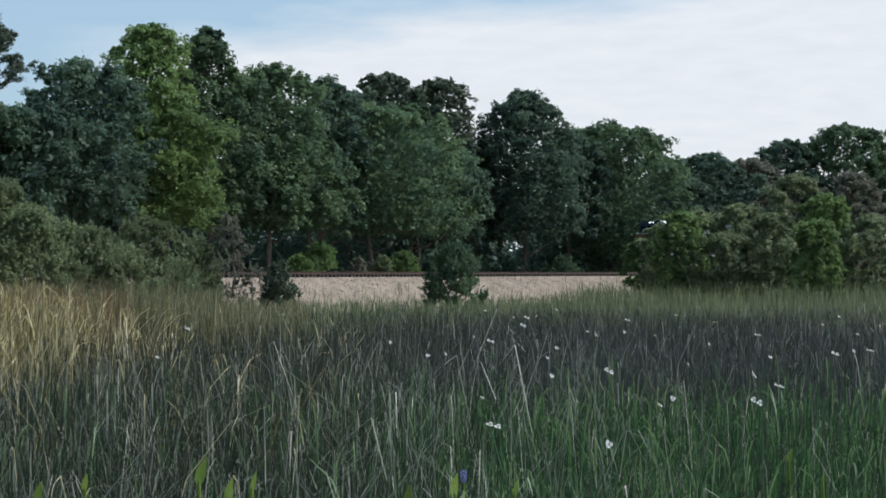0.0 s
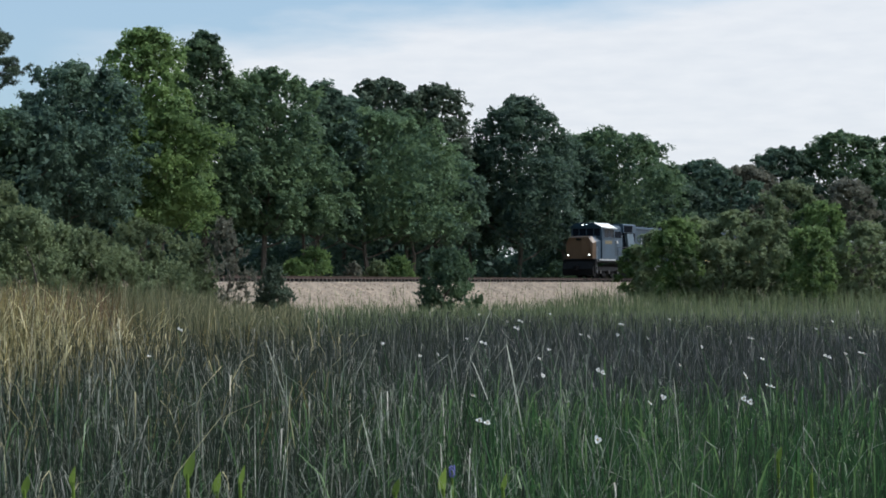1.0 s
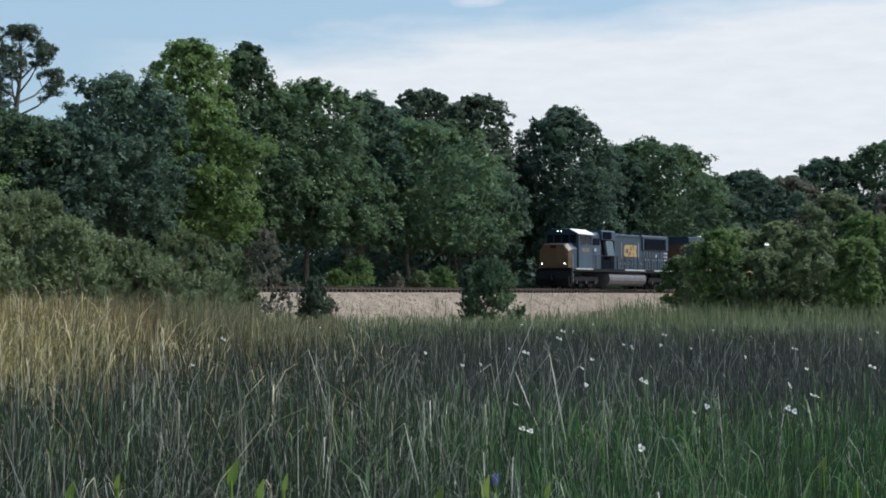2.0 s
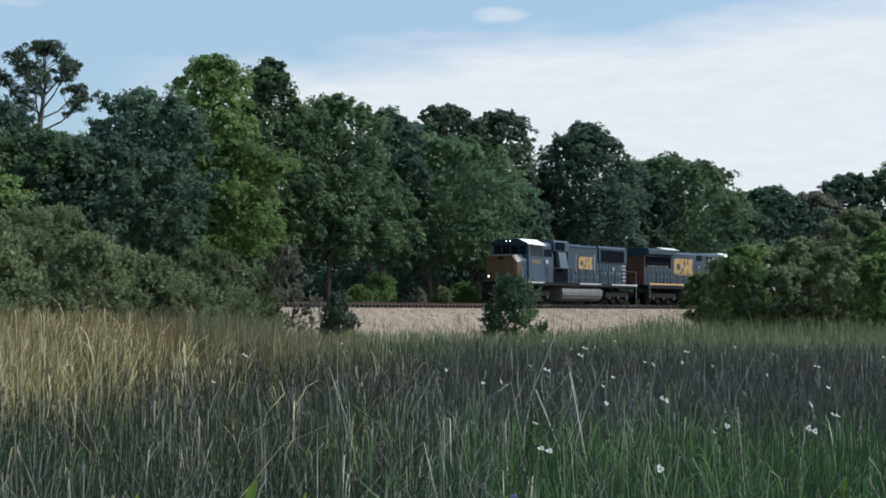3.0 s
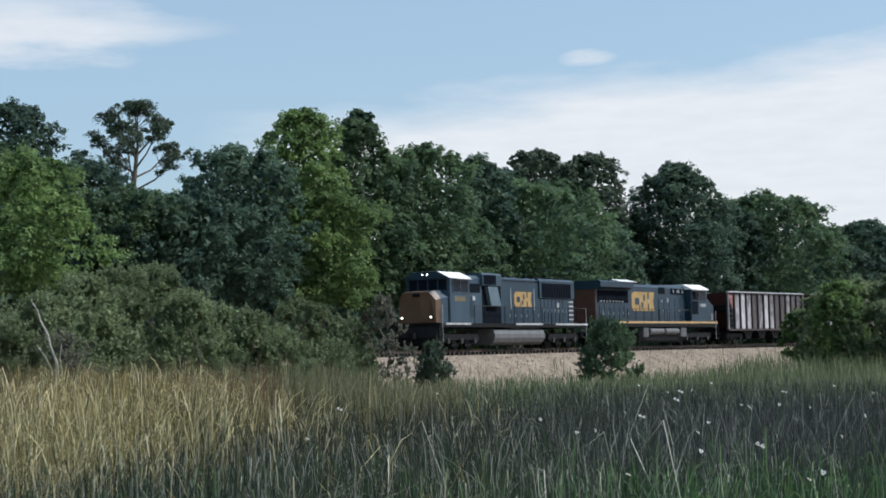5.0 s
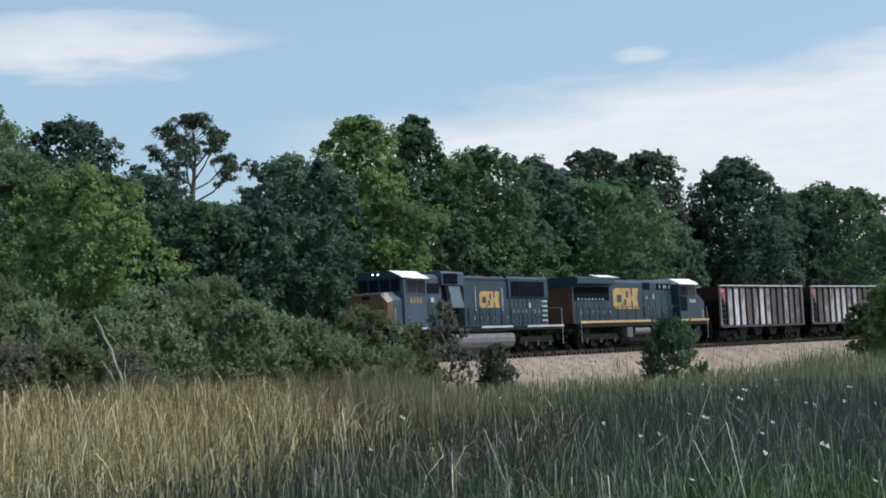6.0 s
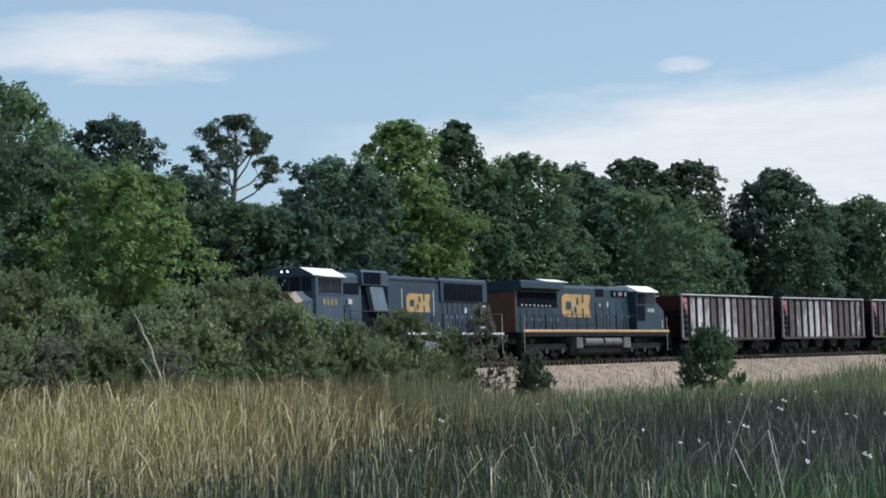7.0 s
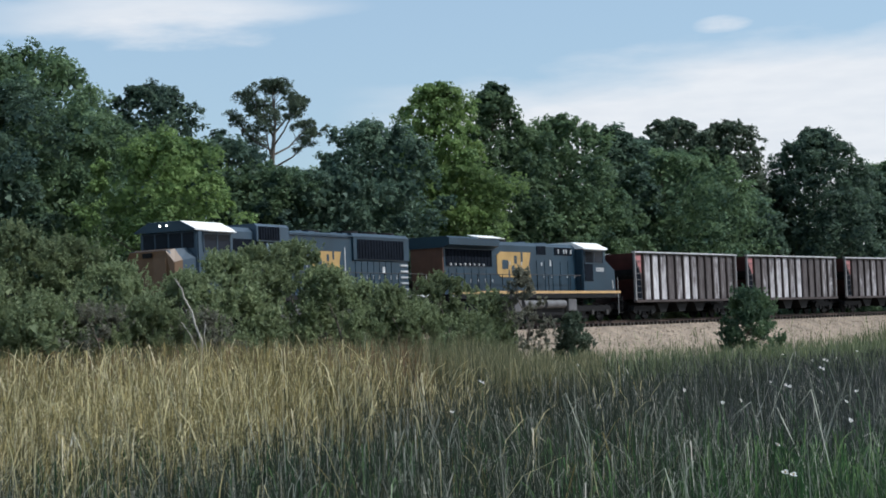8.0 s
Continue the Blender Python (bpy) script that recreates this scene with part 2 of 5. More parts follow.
def glow(name, color, strength):
    m = bpy.data.materials.new(name)
    m.use_nodes = True
    b = m.node_tree.nodes["Principled BSDF"]
    b.inputs["Emission Color"].default_value = (*color, 1)
    b.inputs["Emission Strength"].default_value = strength
    return m


M["lamp"] = glow("headlight_glow", (1.0, 0.95, 0.86), 5.0)


# ---- mesh helpers ----
def mesh_object(name, bm, mat, parent=None, smooth=False):
    me = bpy.data.meshes.new(name)
    bm.to_mesh(me)
    bm.free()
    if smooth:
        me.shade_smooth()
    me.materials.append(mat)
    ob = new(name, me)
    ob.parent = parent
    return ob


def part(name, bm, mat, parent, label="", smooth=False):
    ob = mesh_object(name, bm, mat, parent, smooth)
    if label:
        ob["label"] = label
    return ob


def thing(name, label, category, group="", kind="", at=(0, 0, 0)):
    ob = new(name)
    ob.location = at
    return tagged(ob, label, category, group, kind)


def box(bm, x0, x1, y0, y1, z0, z1, bevel=0.0):
    m = Matrix.Translation(((x0 + x1) / 2, (y0 + y1) / 2, (z0 + z1) / 2)) @ Matrix.Diagonal((x1 - x0, y1 - y0, z1 - z0, 1))
    r = bmesh.ops.create_cube(bm, size=1, matrix=m)
    if bevel:
        edges = list({e for v in r["verts"] for e in v.link_edges})
        bmesh.ops.bevel(bm, geom=edges, offset=bevel, segments=2, affect="EDGES")
    return bm


def boxed(*a, bevel=0.0):
    return box(bmesh.new(), *a, bevel=bevel)


def cyl(bm, a, b, r, r2=None, n=10):
    a, b = Vector(a), Vector(b)
    m = Matrix.Translation((a + b) / 2) @ (b - a).to_track_quat("Z", "Y").to_matrix().to_4x4()
    bmesh.ops.create_cone(bm, cap_ends=True, segments=n, radius1=r, radius2=r if r2 is None else r2, depth=(b - a).length, matrix=m)
    return bm


def prism(bm, outline, y0, y1):
    """Extrude an outline of (x, z) points across y."""
    a = [bm.verts.new((x, y0, z)) for x, z in outline]
    b = [bm.verts.new((x, y1, z)) for x, z in outline]
    bm.faces.new(a)
    bm.faces.new(b[::-1])
    n = len(a)
    for i in range(n):
        bm.faces.new((a[i], b[i], b[(i + 1) % n], a[(i + 1) % n]))
    bmesh.ops.recalc_face_normals(bm, faces=bm.faces)
    return bm


def quads_object(name, verts, mat, per=3, parent=None, mats=None, mat_index=None):
    """One mesh of separate polygons with per corners each, from an array (n, per, 3)."""
    n = len(verts)
    me = bpy.data.meshes.new(name)
    me.vertices.add(n * per)
    me.vertices.foreach_set("co", np.ascontiguousarray(verts, dtype=np.float32).ravel())
    me.loops.add(n * per)
    me.loops.foreach_set("vertex_index", np.arange(n * per, dtype=np.int32))
    me.polygons.add(n)
    me.polygons.foreach_set("loop_start", np.arange(0, n * per, per, dtype=np.int32))
    for m in (mats or [mat]):
        me.materials.append(m)
    if mat_index is not None:
        me.polygons.foreach_set("material_index", mat_index.astype(np.int32))
    me.update(calc_edges=True)
    ob = new(name, me)
    ob.parent = parent
    return ob


rng = np.random.default_rng(7)

# ---- the line of the track: a gentle curve ----
TH, Y0, KAP, RAIL = radians(62.62), 115.5, -0.002363, 2.27


def track(s, w=0.0, z=0.0):
    """A point s metres along the line, w metres to the camera's side, z metres over the rail's top."""
    t2, tm = TH + KAP * s, TH + KAP * s / 2
    return Vector((math.cos(tm) * s + math.sin(t2) * w, Y0 + math.sin(tm) * s - math.cos(t2) * w, RAIL + z))


def ground_z(x, y):
    return 0.10 * math.sin(x * 0.21 + 1) * math.sin(y * 0.17) + 0.0 * y


# ---- ground ----
def make_ground():
    bm = bmesh.new()
    ys = [-60, -30, -10] + [i * 4.0 for i in range(0, 40)] + [170, 200, 250, 320, 450, 700, 1200, 2500]
    xs = [-2500, -1200, -600, -300, -160] + [i * 5.0 for i in range(-20, 21)] + [160, 300, 600, 1200, 2500]
    grid = [[bm.verts.new((x, y, ground_z(x, y))) for x in xs] for y in ys]
    for j in range(len(ys) - 1):
        for i in range(len(xs) - 1):
            bm.faces.new((grid[j][i], grid[j][i + 1], grid[j + 1][i + 1], grid[j + 1][i]))
    ob = mesh_object("ground", bm, M["ground"])
    return tagged(ob, "flat dark wet marsh soil under the reeds", "ground", kind="structure")


def swept(profile, s0, s1, step):
    bm = bmesh.new()
    rows = []
    for i in range(int((s1 - s0) / step) + 1):
        s = s0 + i * step
        rows.append([bm.verts.new(track(s, w, z)) for w, z in profile])
    for a, b in zip(rows, rows[1:]):
        for i in range(len(profile) - 1):
            bm.faces.new((a[i], a[i + 1], b[i + 1], b[i]))
    bmesh.ops.recalc_face_normals(bm, faces=bm.faces)
    return bm


def make_track():
    prof = [(-9, -2.5), (-5.0, -1.9), (-2.0, -0.42), (-1.5, -0.345), (1.5, -0.345), (2.0, -0.42), (3.0, -0.86), (4.0, -1.35), (5.2, -2.0), (9, -2.5)]
    bal = mesh_object("embankment", swept(prof, -110, 230, 2), M["ballast"])
    tagged(bal, "pale pinkish crushed-stone railway embankment", "embankment", kind="structure")
    line = thing("railway_track", "rusty steel rails on dark wooden sleepers over pale ballast", "railway track", kind="structure")
    for w in (-0.72, 0.72):
        sec = [(w - 0.07, -0.17), (w - 0.07, -0.15), (w - 0.012, -0.13), (w - 0.012, -0.04), (w - 0.036, -0.035), (w - 0.036, 0), (w + 0.036, 0), (w + 0.036, -0.035), (w + 0.012, -0.04), (w + 0.012, -0.13), (w + 0.07, -0.15), (w + 0.07, -0.17)]
        part("rail", swept(sec, -100, 220, 2), M["steel"], line)
    return line


make_ground()
line = make_track()


# ---- plants ----
def leaf_cards(centres, size, out=None, aspect=0.62, loose=0.36):
    """Leaf-shaped quads at the centres, facing outwards from their clump and somewhat at random."""
    n = len(centres)
    nrm = rng.normal(size=(n, 3)) * (loose if out is not None else 1.0)
    if out is not None:
        nrm += out
    nrm[:, 2] += 0.25
    nrm /= np.linalg.norm(nrm, axis=1)[:, None]
    u = np.cross(nrm, rng.normal(size=(n, 3)))
    u /= np.linalg.norm(u, axis=1)[:, None] + 1e-9
    v = np.cross(nrm, u)
    s = (size * rng.uniform(0.6, 1.4, n))[:, None]
    u, v = u * s, v * s * aspect
    return np.stack([centres - u * rng.uniform(0.6, 1.2, (n, 1)) - v * 0.5, centres + u * rng.uniform(0.8, 1.2, (n, 1)) - v * rng.uniform(0, 0.6, (n, 1)), centres + v * 1.3], axis=1)


ARC = 1 / -KAP
ARC_X, ARC_Y = ARC * math.sin(TH), Y0 - ARC * math.cos(TH)


def beside_track(p):
    """Metres from the line's middle, for an array of points in the world; positive on the marsh side."""
    return ARC - np.hypot(p[:, 0] - ARC_X, p[:, 1] - ARC_Y)


def crown_points(lobes, per_area, origin=(0, 0, 0), ragged=1.28):
    """Points in the outer shell of each lobe (centre, radii), thinned underneath; the line is kept clear."""
    out, ways = [], []
    for c, r in lobes:
        n = int(per_area * (r[0] * r[1] + r[1] * r[2] + r[0] * r[2]))
        d = rng.normal(size=(n, 3))
        d /= np.linalg.norm(d, axis=1)[:, None]
        d = d[(d[:, 2] > -0.2) | (rng.random(n) < 0.28)]
        rad = rng.uniform(0.5, ragged, len(d)) ** 0.6
        k = 1 + 0.2 * np.sin(d[:, 0] * 7 + c[0]) * np.sin(d[:, 1] * 6 + c[1]) + 0.14 * np.sin(d[:, 2] * 9 + c[2] * 3)
        out.append(np.array(c) + d * np.array(r) * (rad * k)[:, None])
        ways.append(d)
    p, ways = np.concatenate(out), np.concatenate(ways)
    w = beside_track(p + np.array(origin))
    free = (np.abs(w) > 2.7) | (p[:, 2] + origin[2] > RAIL + 5.3)
    return p[free], ways[free]


def outline(f, shape):
    """Half width of a crown, as a share of its widest, at the share f of its height."""
    if shape == "bush":
        return max(0.18, 1 - f ** 2.3) ** 0.6
    if shape == "peak":
        return (0.75 + 0.25 * f / 0.35) if f < 0.35 else max(0.08, 1 - ((f - 0.35) / 0.67) ** 1.5) ** 0.7
    return (0.72 + 0.28 * f / 0.35) if f < 0.35 else max(0.1, 1 - ((f - 0.35) / 0.67) ** 2.6) ** 0.55


def make_boughs(width, z0, top, size, fill=1.5, shape="round"):
    """Boughs that carry a crown's foliage: arrays of centres, radii and outward ways, with an uneven outline."""
    n = int(6 + fill * (top - z0) * width / size ** 2)
    p = rng.uniform(0, 6.28, 4)
    cs, rs, ways = [], [], []
    for i in range(n):
        f = (i + rng.random()) / n
        a = i * 2.399963 + rng.uniform(-0.5, 0.5)
        r = size * rng.choice([0.55, 0.75, 0.95, 1.25]) * (1.1 - 0.35 * f)
        w = width * outline(f, shape) * (1 + 0.15 * math.sin(2 * a + p[0]) + 0.13 * math.sin(3 * a + 6 * f + p[1]) + 0.08 * math.sin(9 * f + p[2]))
        q = max(0.0, w - r * 0.75) * math.sqrt(rng.uniform(0.45, 1.0))
        z = min(z0 + (top - z0) * f, top - r * 0.8 - 0.25 * q * (f > 0.7))
        cs.append((q * math.cos(a), q * math.sin(a), z))
        rs.append(r)
        ways.append((math.cos(a) * (1 - 0.6 * f), math.sin(a) * (1 - 0.6 * f), 0.15 + 0.7 * f))
    for k in range(2):
        r = size * (0.62 - 0.14 * k)
        cs.append((0.5 * r * k * math.cos(p[3]), 0.5 * r * k * math.sin(p[3]), top - r * (0.85 + 0.5 * k)))
        rs.append(r)
        ways.append((0, 0, 1))
    ways = np.array(ways)
    return np.array(cs), np.array(rs), ways / np.linalg.norm(ways, axis=1)[:, None]


def make_sprays(cs, rs, ways, each, flat=0.8):
    """Leafy sprays over the upper and outer side of each bough: centres, radii and ways."""
    n = len(cs) * each
    c, r, w = np.repeat(cs, each, 0), np.repeat(rs, each), np.repeat(ways, each, 0)
    d = rng.normal(size=(n, 3))
    d /= np.linalg.norm(d, axis=1)[:, None]
    d += w * 0.55
    d[:, 2] += 0.42
    d /= np.linalg.norm(d, axis=1)[:, None]
    reach = r * rng.uniform(0.5, 1.15, n) * np.where(rng.random(n) < 0.15, 1.25, 1.0)
    return c + d * reach[:, None] * np.array((1, 1, flat)), r * rng.uniform(0.18, 0.46, n), d


def spray_leaves(sc, sr, sd, each, leaf, up=0.8, dome=0.45, loose=0.5, aspect=0.62, plume=0.0):
    """Leaves spread over a shallow dome for each spray, or up a pointed plume of that many radii."""
    n = len(sc) * each
    c, r, d = np.repeat(sc, each, 0), np.repeat(sr, each), np.repeat(sd, each, 0)
    axis = d * 0.5 + rng.normal(size=(len(sc), 3)).repeat(each, 0) * 0.36
    axis[:, 2] += up
    axis /= np.linalg.norm(axis, axis=1)[:, None]
    flat = np.cross(axis, rng.normal(size=(n, 3)))
    flat /= np.linalg.norm(flat, axis=1)[:, None] + 1e-9
    q = np.sqrt(rng.random(n)) * rng.uniform(0.75, 1.15, n)
    if plume:
        h = rng.random(n)
        p = c + flat * (q * r * (1.05 - h) * 0.8)[:, None] + axis * (r * h * plume)[:, None]
        return leaf_cards(p, leaf, axis * 0.3 + flat * 0.5, aspect, 0.8)
    p = c + flat * (q * r)[:, None] + axis * (r * (dome * (1 - q * q) + rng.normal(0, 0.26, n)))[:, None]
    return leaf_cards(p, leaf, axis * 0.75 + flat * (q * 0.6)[:, None], aspect, loose)


def clear_of_line(tri, origin, side=2.7, over=5.3):
    """The triangles that keep away from the passing train."""
    m = tri.mean(1) + np.array(origin)
    return tri[(np.abs(beside_track(m)) > side) | (m[:, 2] > RAIL + over)]


def inner_leaves(cs, rs, each, leaf):
    """Coarse leaves and twigs filling the shaded inside of round volumes."""
    n = len(cs) * each
    c, r = np.repeat(cs, each, 0), np.repeat(rs, each, 0)
    d = rng.normal(size=(n, 3))
    d *= (rng.random(n) ** 0.45 / np.linalg.norm(d, axis=1))[:, None]
    return leaf_cards(c + d * r, leaf, None, 0.8)


def trunk_mesh(height, radius, lobes, limbs, lean=0.3):
    bm = bmesh.new()
    n = 6
    pts = [Vector((lean * math.sin(i * 1.3 + height), lean * math.cos(i * 1.7 + height), height * i / n)) for i in range(n + 1)]
    pts[0] = Vector((0, 0, -0.3))
    for i in range(n):
        cyl(bm, pts[i], pts[i + 1] + (pts[i + 1] - pts[i]) * 0.03, radius * (1 - 0.8 * i / n), radius * (1 - 0.8 * (i + 1) / n), 7)
    step = max(1, len(lobes) // max(1, limbs))
    for c, r in lobes[::step]:
        z = max(height * 0.12, min(height * 0.92, c[2] - 0.35 * math.hypot(c[0], c[1]) - 0.6))
        f = z / height * n
        a = pts[int(f)].lerp(pts[min(n, int(f) + 1)], f - int(f))
        mid = a.lerp(Vector(c), 0.5) + Vector((0, 0, -0.25))
        k = radius * 0.42 * (1 - 0.6 * z / height)
        cyl(bm, a, mid, k, k * 0.65, 5)
        cyl(bm, mid, Vector(c) + Vector((0, 0, 0.2)), k * 0.65, k * 0.25, 5)
    return bm


def make_tree(x, y, top, width, mat, label, low=4.0, size=1.2, fill=1.5, sprays=13, leaves=30, leaf=0.13, core=0.62, shape="round", limbs=12, name="tree", radius=None, category="tree", group="trees behind the railway", up=0.8, dome=0.45, plume=0.0):
    t = thing(name, label, category, group, at=(x, y, 0))
    cs, rs, ways = make_boughs(width, low, top, size, fill, shape)
    lobes = [(tuple(c), (r, r, r * 0.8)) for c, r in zip(cs, rs)]
    part("trunk", trunk_mesh(top * 0.9, radius or max(0.05, 0.014 * top), lobes, limbs), M["bark"], t)
    crown = spray_leaves(*make_sprays(cs, rs, ways, sprays), leaves, leaf, up, dome, plume=plume)
    heart = inner_leaves(cs, (rs * core)[:, None] * np.array((1, 1, 0.75)), 18 if name == "tree" else 44, size * (0.17 if name == "tree" else 0.26))
    if name == "tree":
        f = 0.06 + 0.115 * np.arange(8)
        wide = np.array([0.74 * width * outline(q, shape) for q in f])
        mid = np.stack([0.2 * np.sin(9 * f), 0.2 * np.cos(7 * f), low + (top - low) * f], 1)
        column = inner_leaves(mid, np.stack([wide, wide, np.full(8, 0.1 * (top - low))], 1), int(26 * width ** 1.6), 0.16 + 0.010 * width)
        heart = np.concatenate([heart, column])
    crown = np.concatenate([clear_of_line(crown, (x, y, 0)), clear_of_line(heart, (x, y, 0), 3.2, 5.6)])
    quads_object("crown", crown, M[mat], parent=t)
    return t


def polar(az, dist):
    return dist * math.sin(radians(az)), dist * math.cos(radians(az))


# ---- trees behind the line: (azimuth, distance, top, half width, leaves) ----
LABELS = {
    "leaf": "broad-leaved tree with a full mid-green crown",
    "leaf_dark": "broad-leaved tree with a dense dark green crown",
    "leaf_light": "tall tree with fresh light green leaves",
    "leaf_pine": "distant rounded grey-green tree rising over the woods",
    "leaf_grey": "scrubby tree with dull greyish leaves",
}
TREES = [
    (-18.08, 88, 16.3, 3.8, "leaf"), (-14.38, 118, 18.8, 3.6, "leaf_dark"), (-13.99, 82, 11.4, 2.6, "leaf_light"),
    (-16.93, 92, 14.0, 3.4, "leaf"), (-12.15, 100, 13.1, 2.6, "leaf_dark"), (-11.02, 98, 11.4, 2.6, "leaf"),
    (-7.57, 102, 14.0, 3.2, "leaf_dark"), (-9.25, 98, 10.9, 2.8, "leaf_dark"), (-5.36, 110, 17.1, 3.2, "leaf_light", "peak"),
    (-3.57, 118, 18.0, 2.8, "leaf", "peak"), (-4.93, 108, 12.0, 3.0, "leaf_light"), (-1.54, 122, 16.2, 3.4, "leaf"),
    (0.13, 130, 16.1, 2.6, "leaf_dark"), (2.09, 162, 20.2, 3.5, "leaf_pine"), (3.72, 162, 19.6, 3.3, "leaf_pine"),
    (1.61, 134, 14.8, 5.0, "leaf"), (-0.49, 126, 11.6, 3.4, "leaf"), (3.92, 146, 12.1, 3.2, "leaf_dark"),
    (6.42, 166, 18.8, 5.2, "leaf_dark", "peak"), (9.27, 182, 17.4, 6.0, "leaf"), (7.93, 176, 15.6, 3.4, "leaf_dark"),
    (12.18, 206, 15.7, 5.0, "leaf_dark"), (14.71, 218, 17.9, 3.6, "leaf_dark"), (13.58, 212, 15.4, 3.8, "leaf_grey"),
    (-6.3, 116, 14.2, 2.8, "leaf_dark"), (-2.5, 126, 15.2, 3.0, "leaf"), (-8.5, 112, 12.6, 3.0, "leaf"), (0.9, 150, 17.4, 3.0, "leaf_dark"), (2.9, 158, 17.0, 3.2, "leaf"),
    (4.9, 168, 14.2, 3.2, "leaf"), (3.0, 140, 12.6, 3.6, "leaf"), (10.9, 205, 15.4, 4.2, "leaf"), (12.9, 218, 15.2, 4.5, "leaf"), (-10.0, 104, 11.6, 2.6, "leaf"), (-15.6, 100, 14.2, 3.2, "leaf"), (-20.0, 84, 14.5, 3.6, "leaf_dark"),
    (16.43, 222, 20.0, 4.9, "leaf"), (18.4, 228, 20.2, 5.2, "leaf"), (10.94, 196, 12.9, 5.2, "leaf_dark"),
]


def make_trees():
    for az, d, top, w, leaf, *kind in TREES:
        k = (d + 9) / d
        d, top, w = d + 9, 1.9 + (top - 1.9) * k, w * k
        x, y = polar(az, d)
        near = min(1.0, 120 / d)
        make_tree(x, y, top, w * 1.36, leaf, LABELS[leaf], low=5.6 if d < 190 else 2.5, size=0.80 + 0.15 * w, fill=1.75, sprays=int(11 + 5 * near), leaves=int(17 + 11 * near) + 5 * (d > 160) + 8 * (d > 195),
                  leaf=0.03 + d * 0.0008, shape=kind[0] if kind else "round")


def make_pine(x, y, top, width, depth):
    """An old pine: bare trunk, forking rising limbs and flat tufts of needles at their ends, in an open dome."""
    t = thing("pine_tree", "tall old pine with bare forking limbs and sparse flat tufts", "tree", "trees behind the railway", at=(x, y, 0))
    bm = bmesh.new()
    fork = top - depth
    stem = [Vector((0, 0, -0.3)), Vector((0.15, 0, top * 0.4)), Vector((-0.1, 0, fork)), Vector((0.2, 0.1, top - depth * 0.55)), Vector((0.05, 0, top - 0.5))]
    for i, (r0, r1) in enumerate(((0.3, 0.25), (0.25, 0.18), (0.18, 0.09), (0.09, 0.03))):
        cyl(bm, stem[i], stem[i + 1], r0, r1, 8)
    ends = []
    for i in range(11):
        a = i * 2.4 + rng.uniform(-0.3, 0.3)
        f = (i + 0.5) / 11
        reach = width * (1 - 0.62 * f) * rng.uniform(0.72, 0.95)
        root = stem[2].lerp(stem[3], f * 1.25 - 0.2)
        e = Vector((reach * math.cos(a), reach * math.sin(a), fork + depth * (0.26 + 0.56 * f) + rng.uniform(-0.3, 0.3)))
        mid = root.lerp(e, 0.5) + Vector((0, 0, -0.12 * reach))
        cyl(bm, root, mid, 0.075, 0.055, 6)
        cyl(bm, mid, e, 0.055, 0.022, 5)
        for k in range(8):
            q = mid.lerp(e, 0.1 + 0.12 * k)
            b = a + rng.uniform(-1.3, 1.3)
            o = q + Vector((math.cos(b), math.sin(b), 0.0)) * rng.uniform(0.5, 1.15) + Vector((0, 0, rng.uniform(0.3, 0.9)))
            cyl(bm, q, o, 0.032, 0.014, 4)
            ends.append(o)
        ends.append(e + Vector((0, 0, 0.15)))
    for k in range(12):
        b = k * 2.4
        o = stem[4] + Vector((math.cos(b), math.sin(b), 0)) * rng.uniform(0.2, 1.3) + Vector((0, 0, rng.uniform(-0.7, 0.1)))
        cyl(bm, stem[3].lerp(stem[4], 0.7), o, 0.03, 0.012, 4)
        ends.append(o)
    part("trunk", bm, M["bark"], t)
    sc = np.repeat(np.array(ends), 3, 0)
    sc = sc + rng.normal(0, 0.24, sc.shape) * np.array((1, 1, 0.5))
    tri = spray_leaves(sc, rng.uniform(0.2, 0.38, len(sc)), np.tile(np.array((0, 0, 1.0)), (len(sc), 1)), 46, 0.11, up=0.6, dome=0.5, loose=0.9, aspect=0.42)
    quads_object("crown", tri, M["leaf_pine"], parent=t)


def make_far_woods():
    """The depth of the wood behind the first trees, one mass of foliage."""
    lobes = []
    for i in range(760):
        s = rng.uniform(-85, 200)
        w = -rng.uniform(17, 46)
        p = track(s, w)
        r = rng.uniform(1.4, 2.5)
        z = rng.uniform(0.8, 10.2 - 1.2 * math.sin(s * 0.11))
        lobes.append(((p.x, p.y, z), (r, r, r * 0.9)))
    for i in range(420):
        p = track(rng.uniform(-85, 200), -rng.uniform(22, 50))
        r = rng.uniform(1.3, 2.2)
        lobes.append(((p.x, p.y, rng.uniform(0.4, 5.0)), (r, r, r)))
    for i in range(320):
        p = track(rng.uniform(-60, 200), -rng.uniform(13, 22))
        r = rng.uniform(0.9, 1.5)
        lobes.append(((p.x, p.y, rng.uniform(0.6, 4.2)), (r, r, r)))
    pts, ways = crown_points(lobes, 17)
    deep = []
    for i in range(300):
        p = track(rng.uniform(-85, 220), -rng.uniform(48, 70))
        r = rng.uniform(2.4, 3.6)
        deep.append(((p.x, p.y, rng.uniform(0.5, 9.0)), (r, r, r)))
    back, ways_back = crown_points(deep, 9)
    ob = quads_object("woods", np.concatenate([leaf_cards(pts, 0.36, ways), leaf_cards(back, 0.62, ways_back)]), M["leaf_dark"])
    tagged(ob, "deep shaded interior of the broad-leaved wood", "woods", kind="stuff")


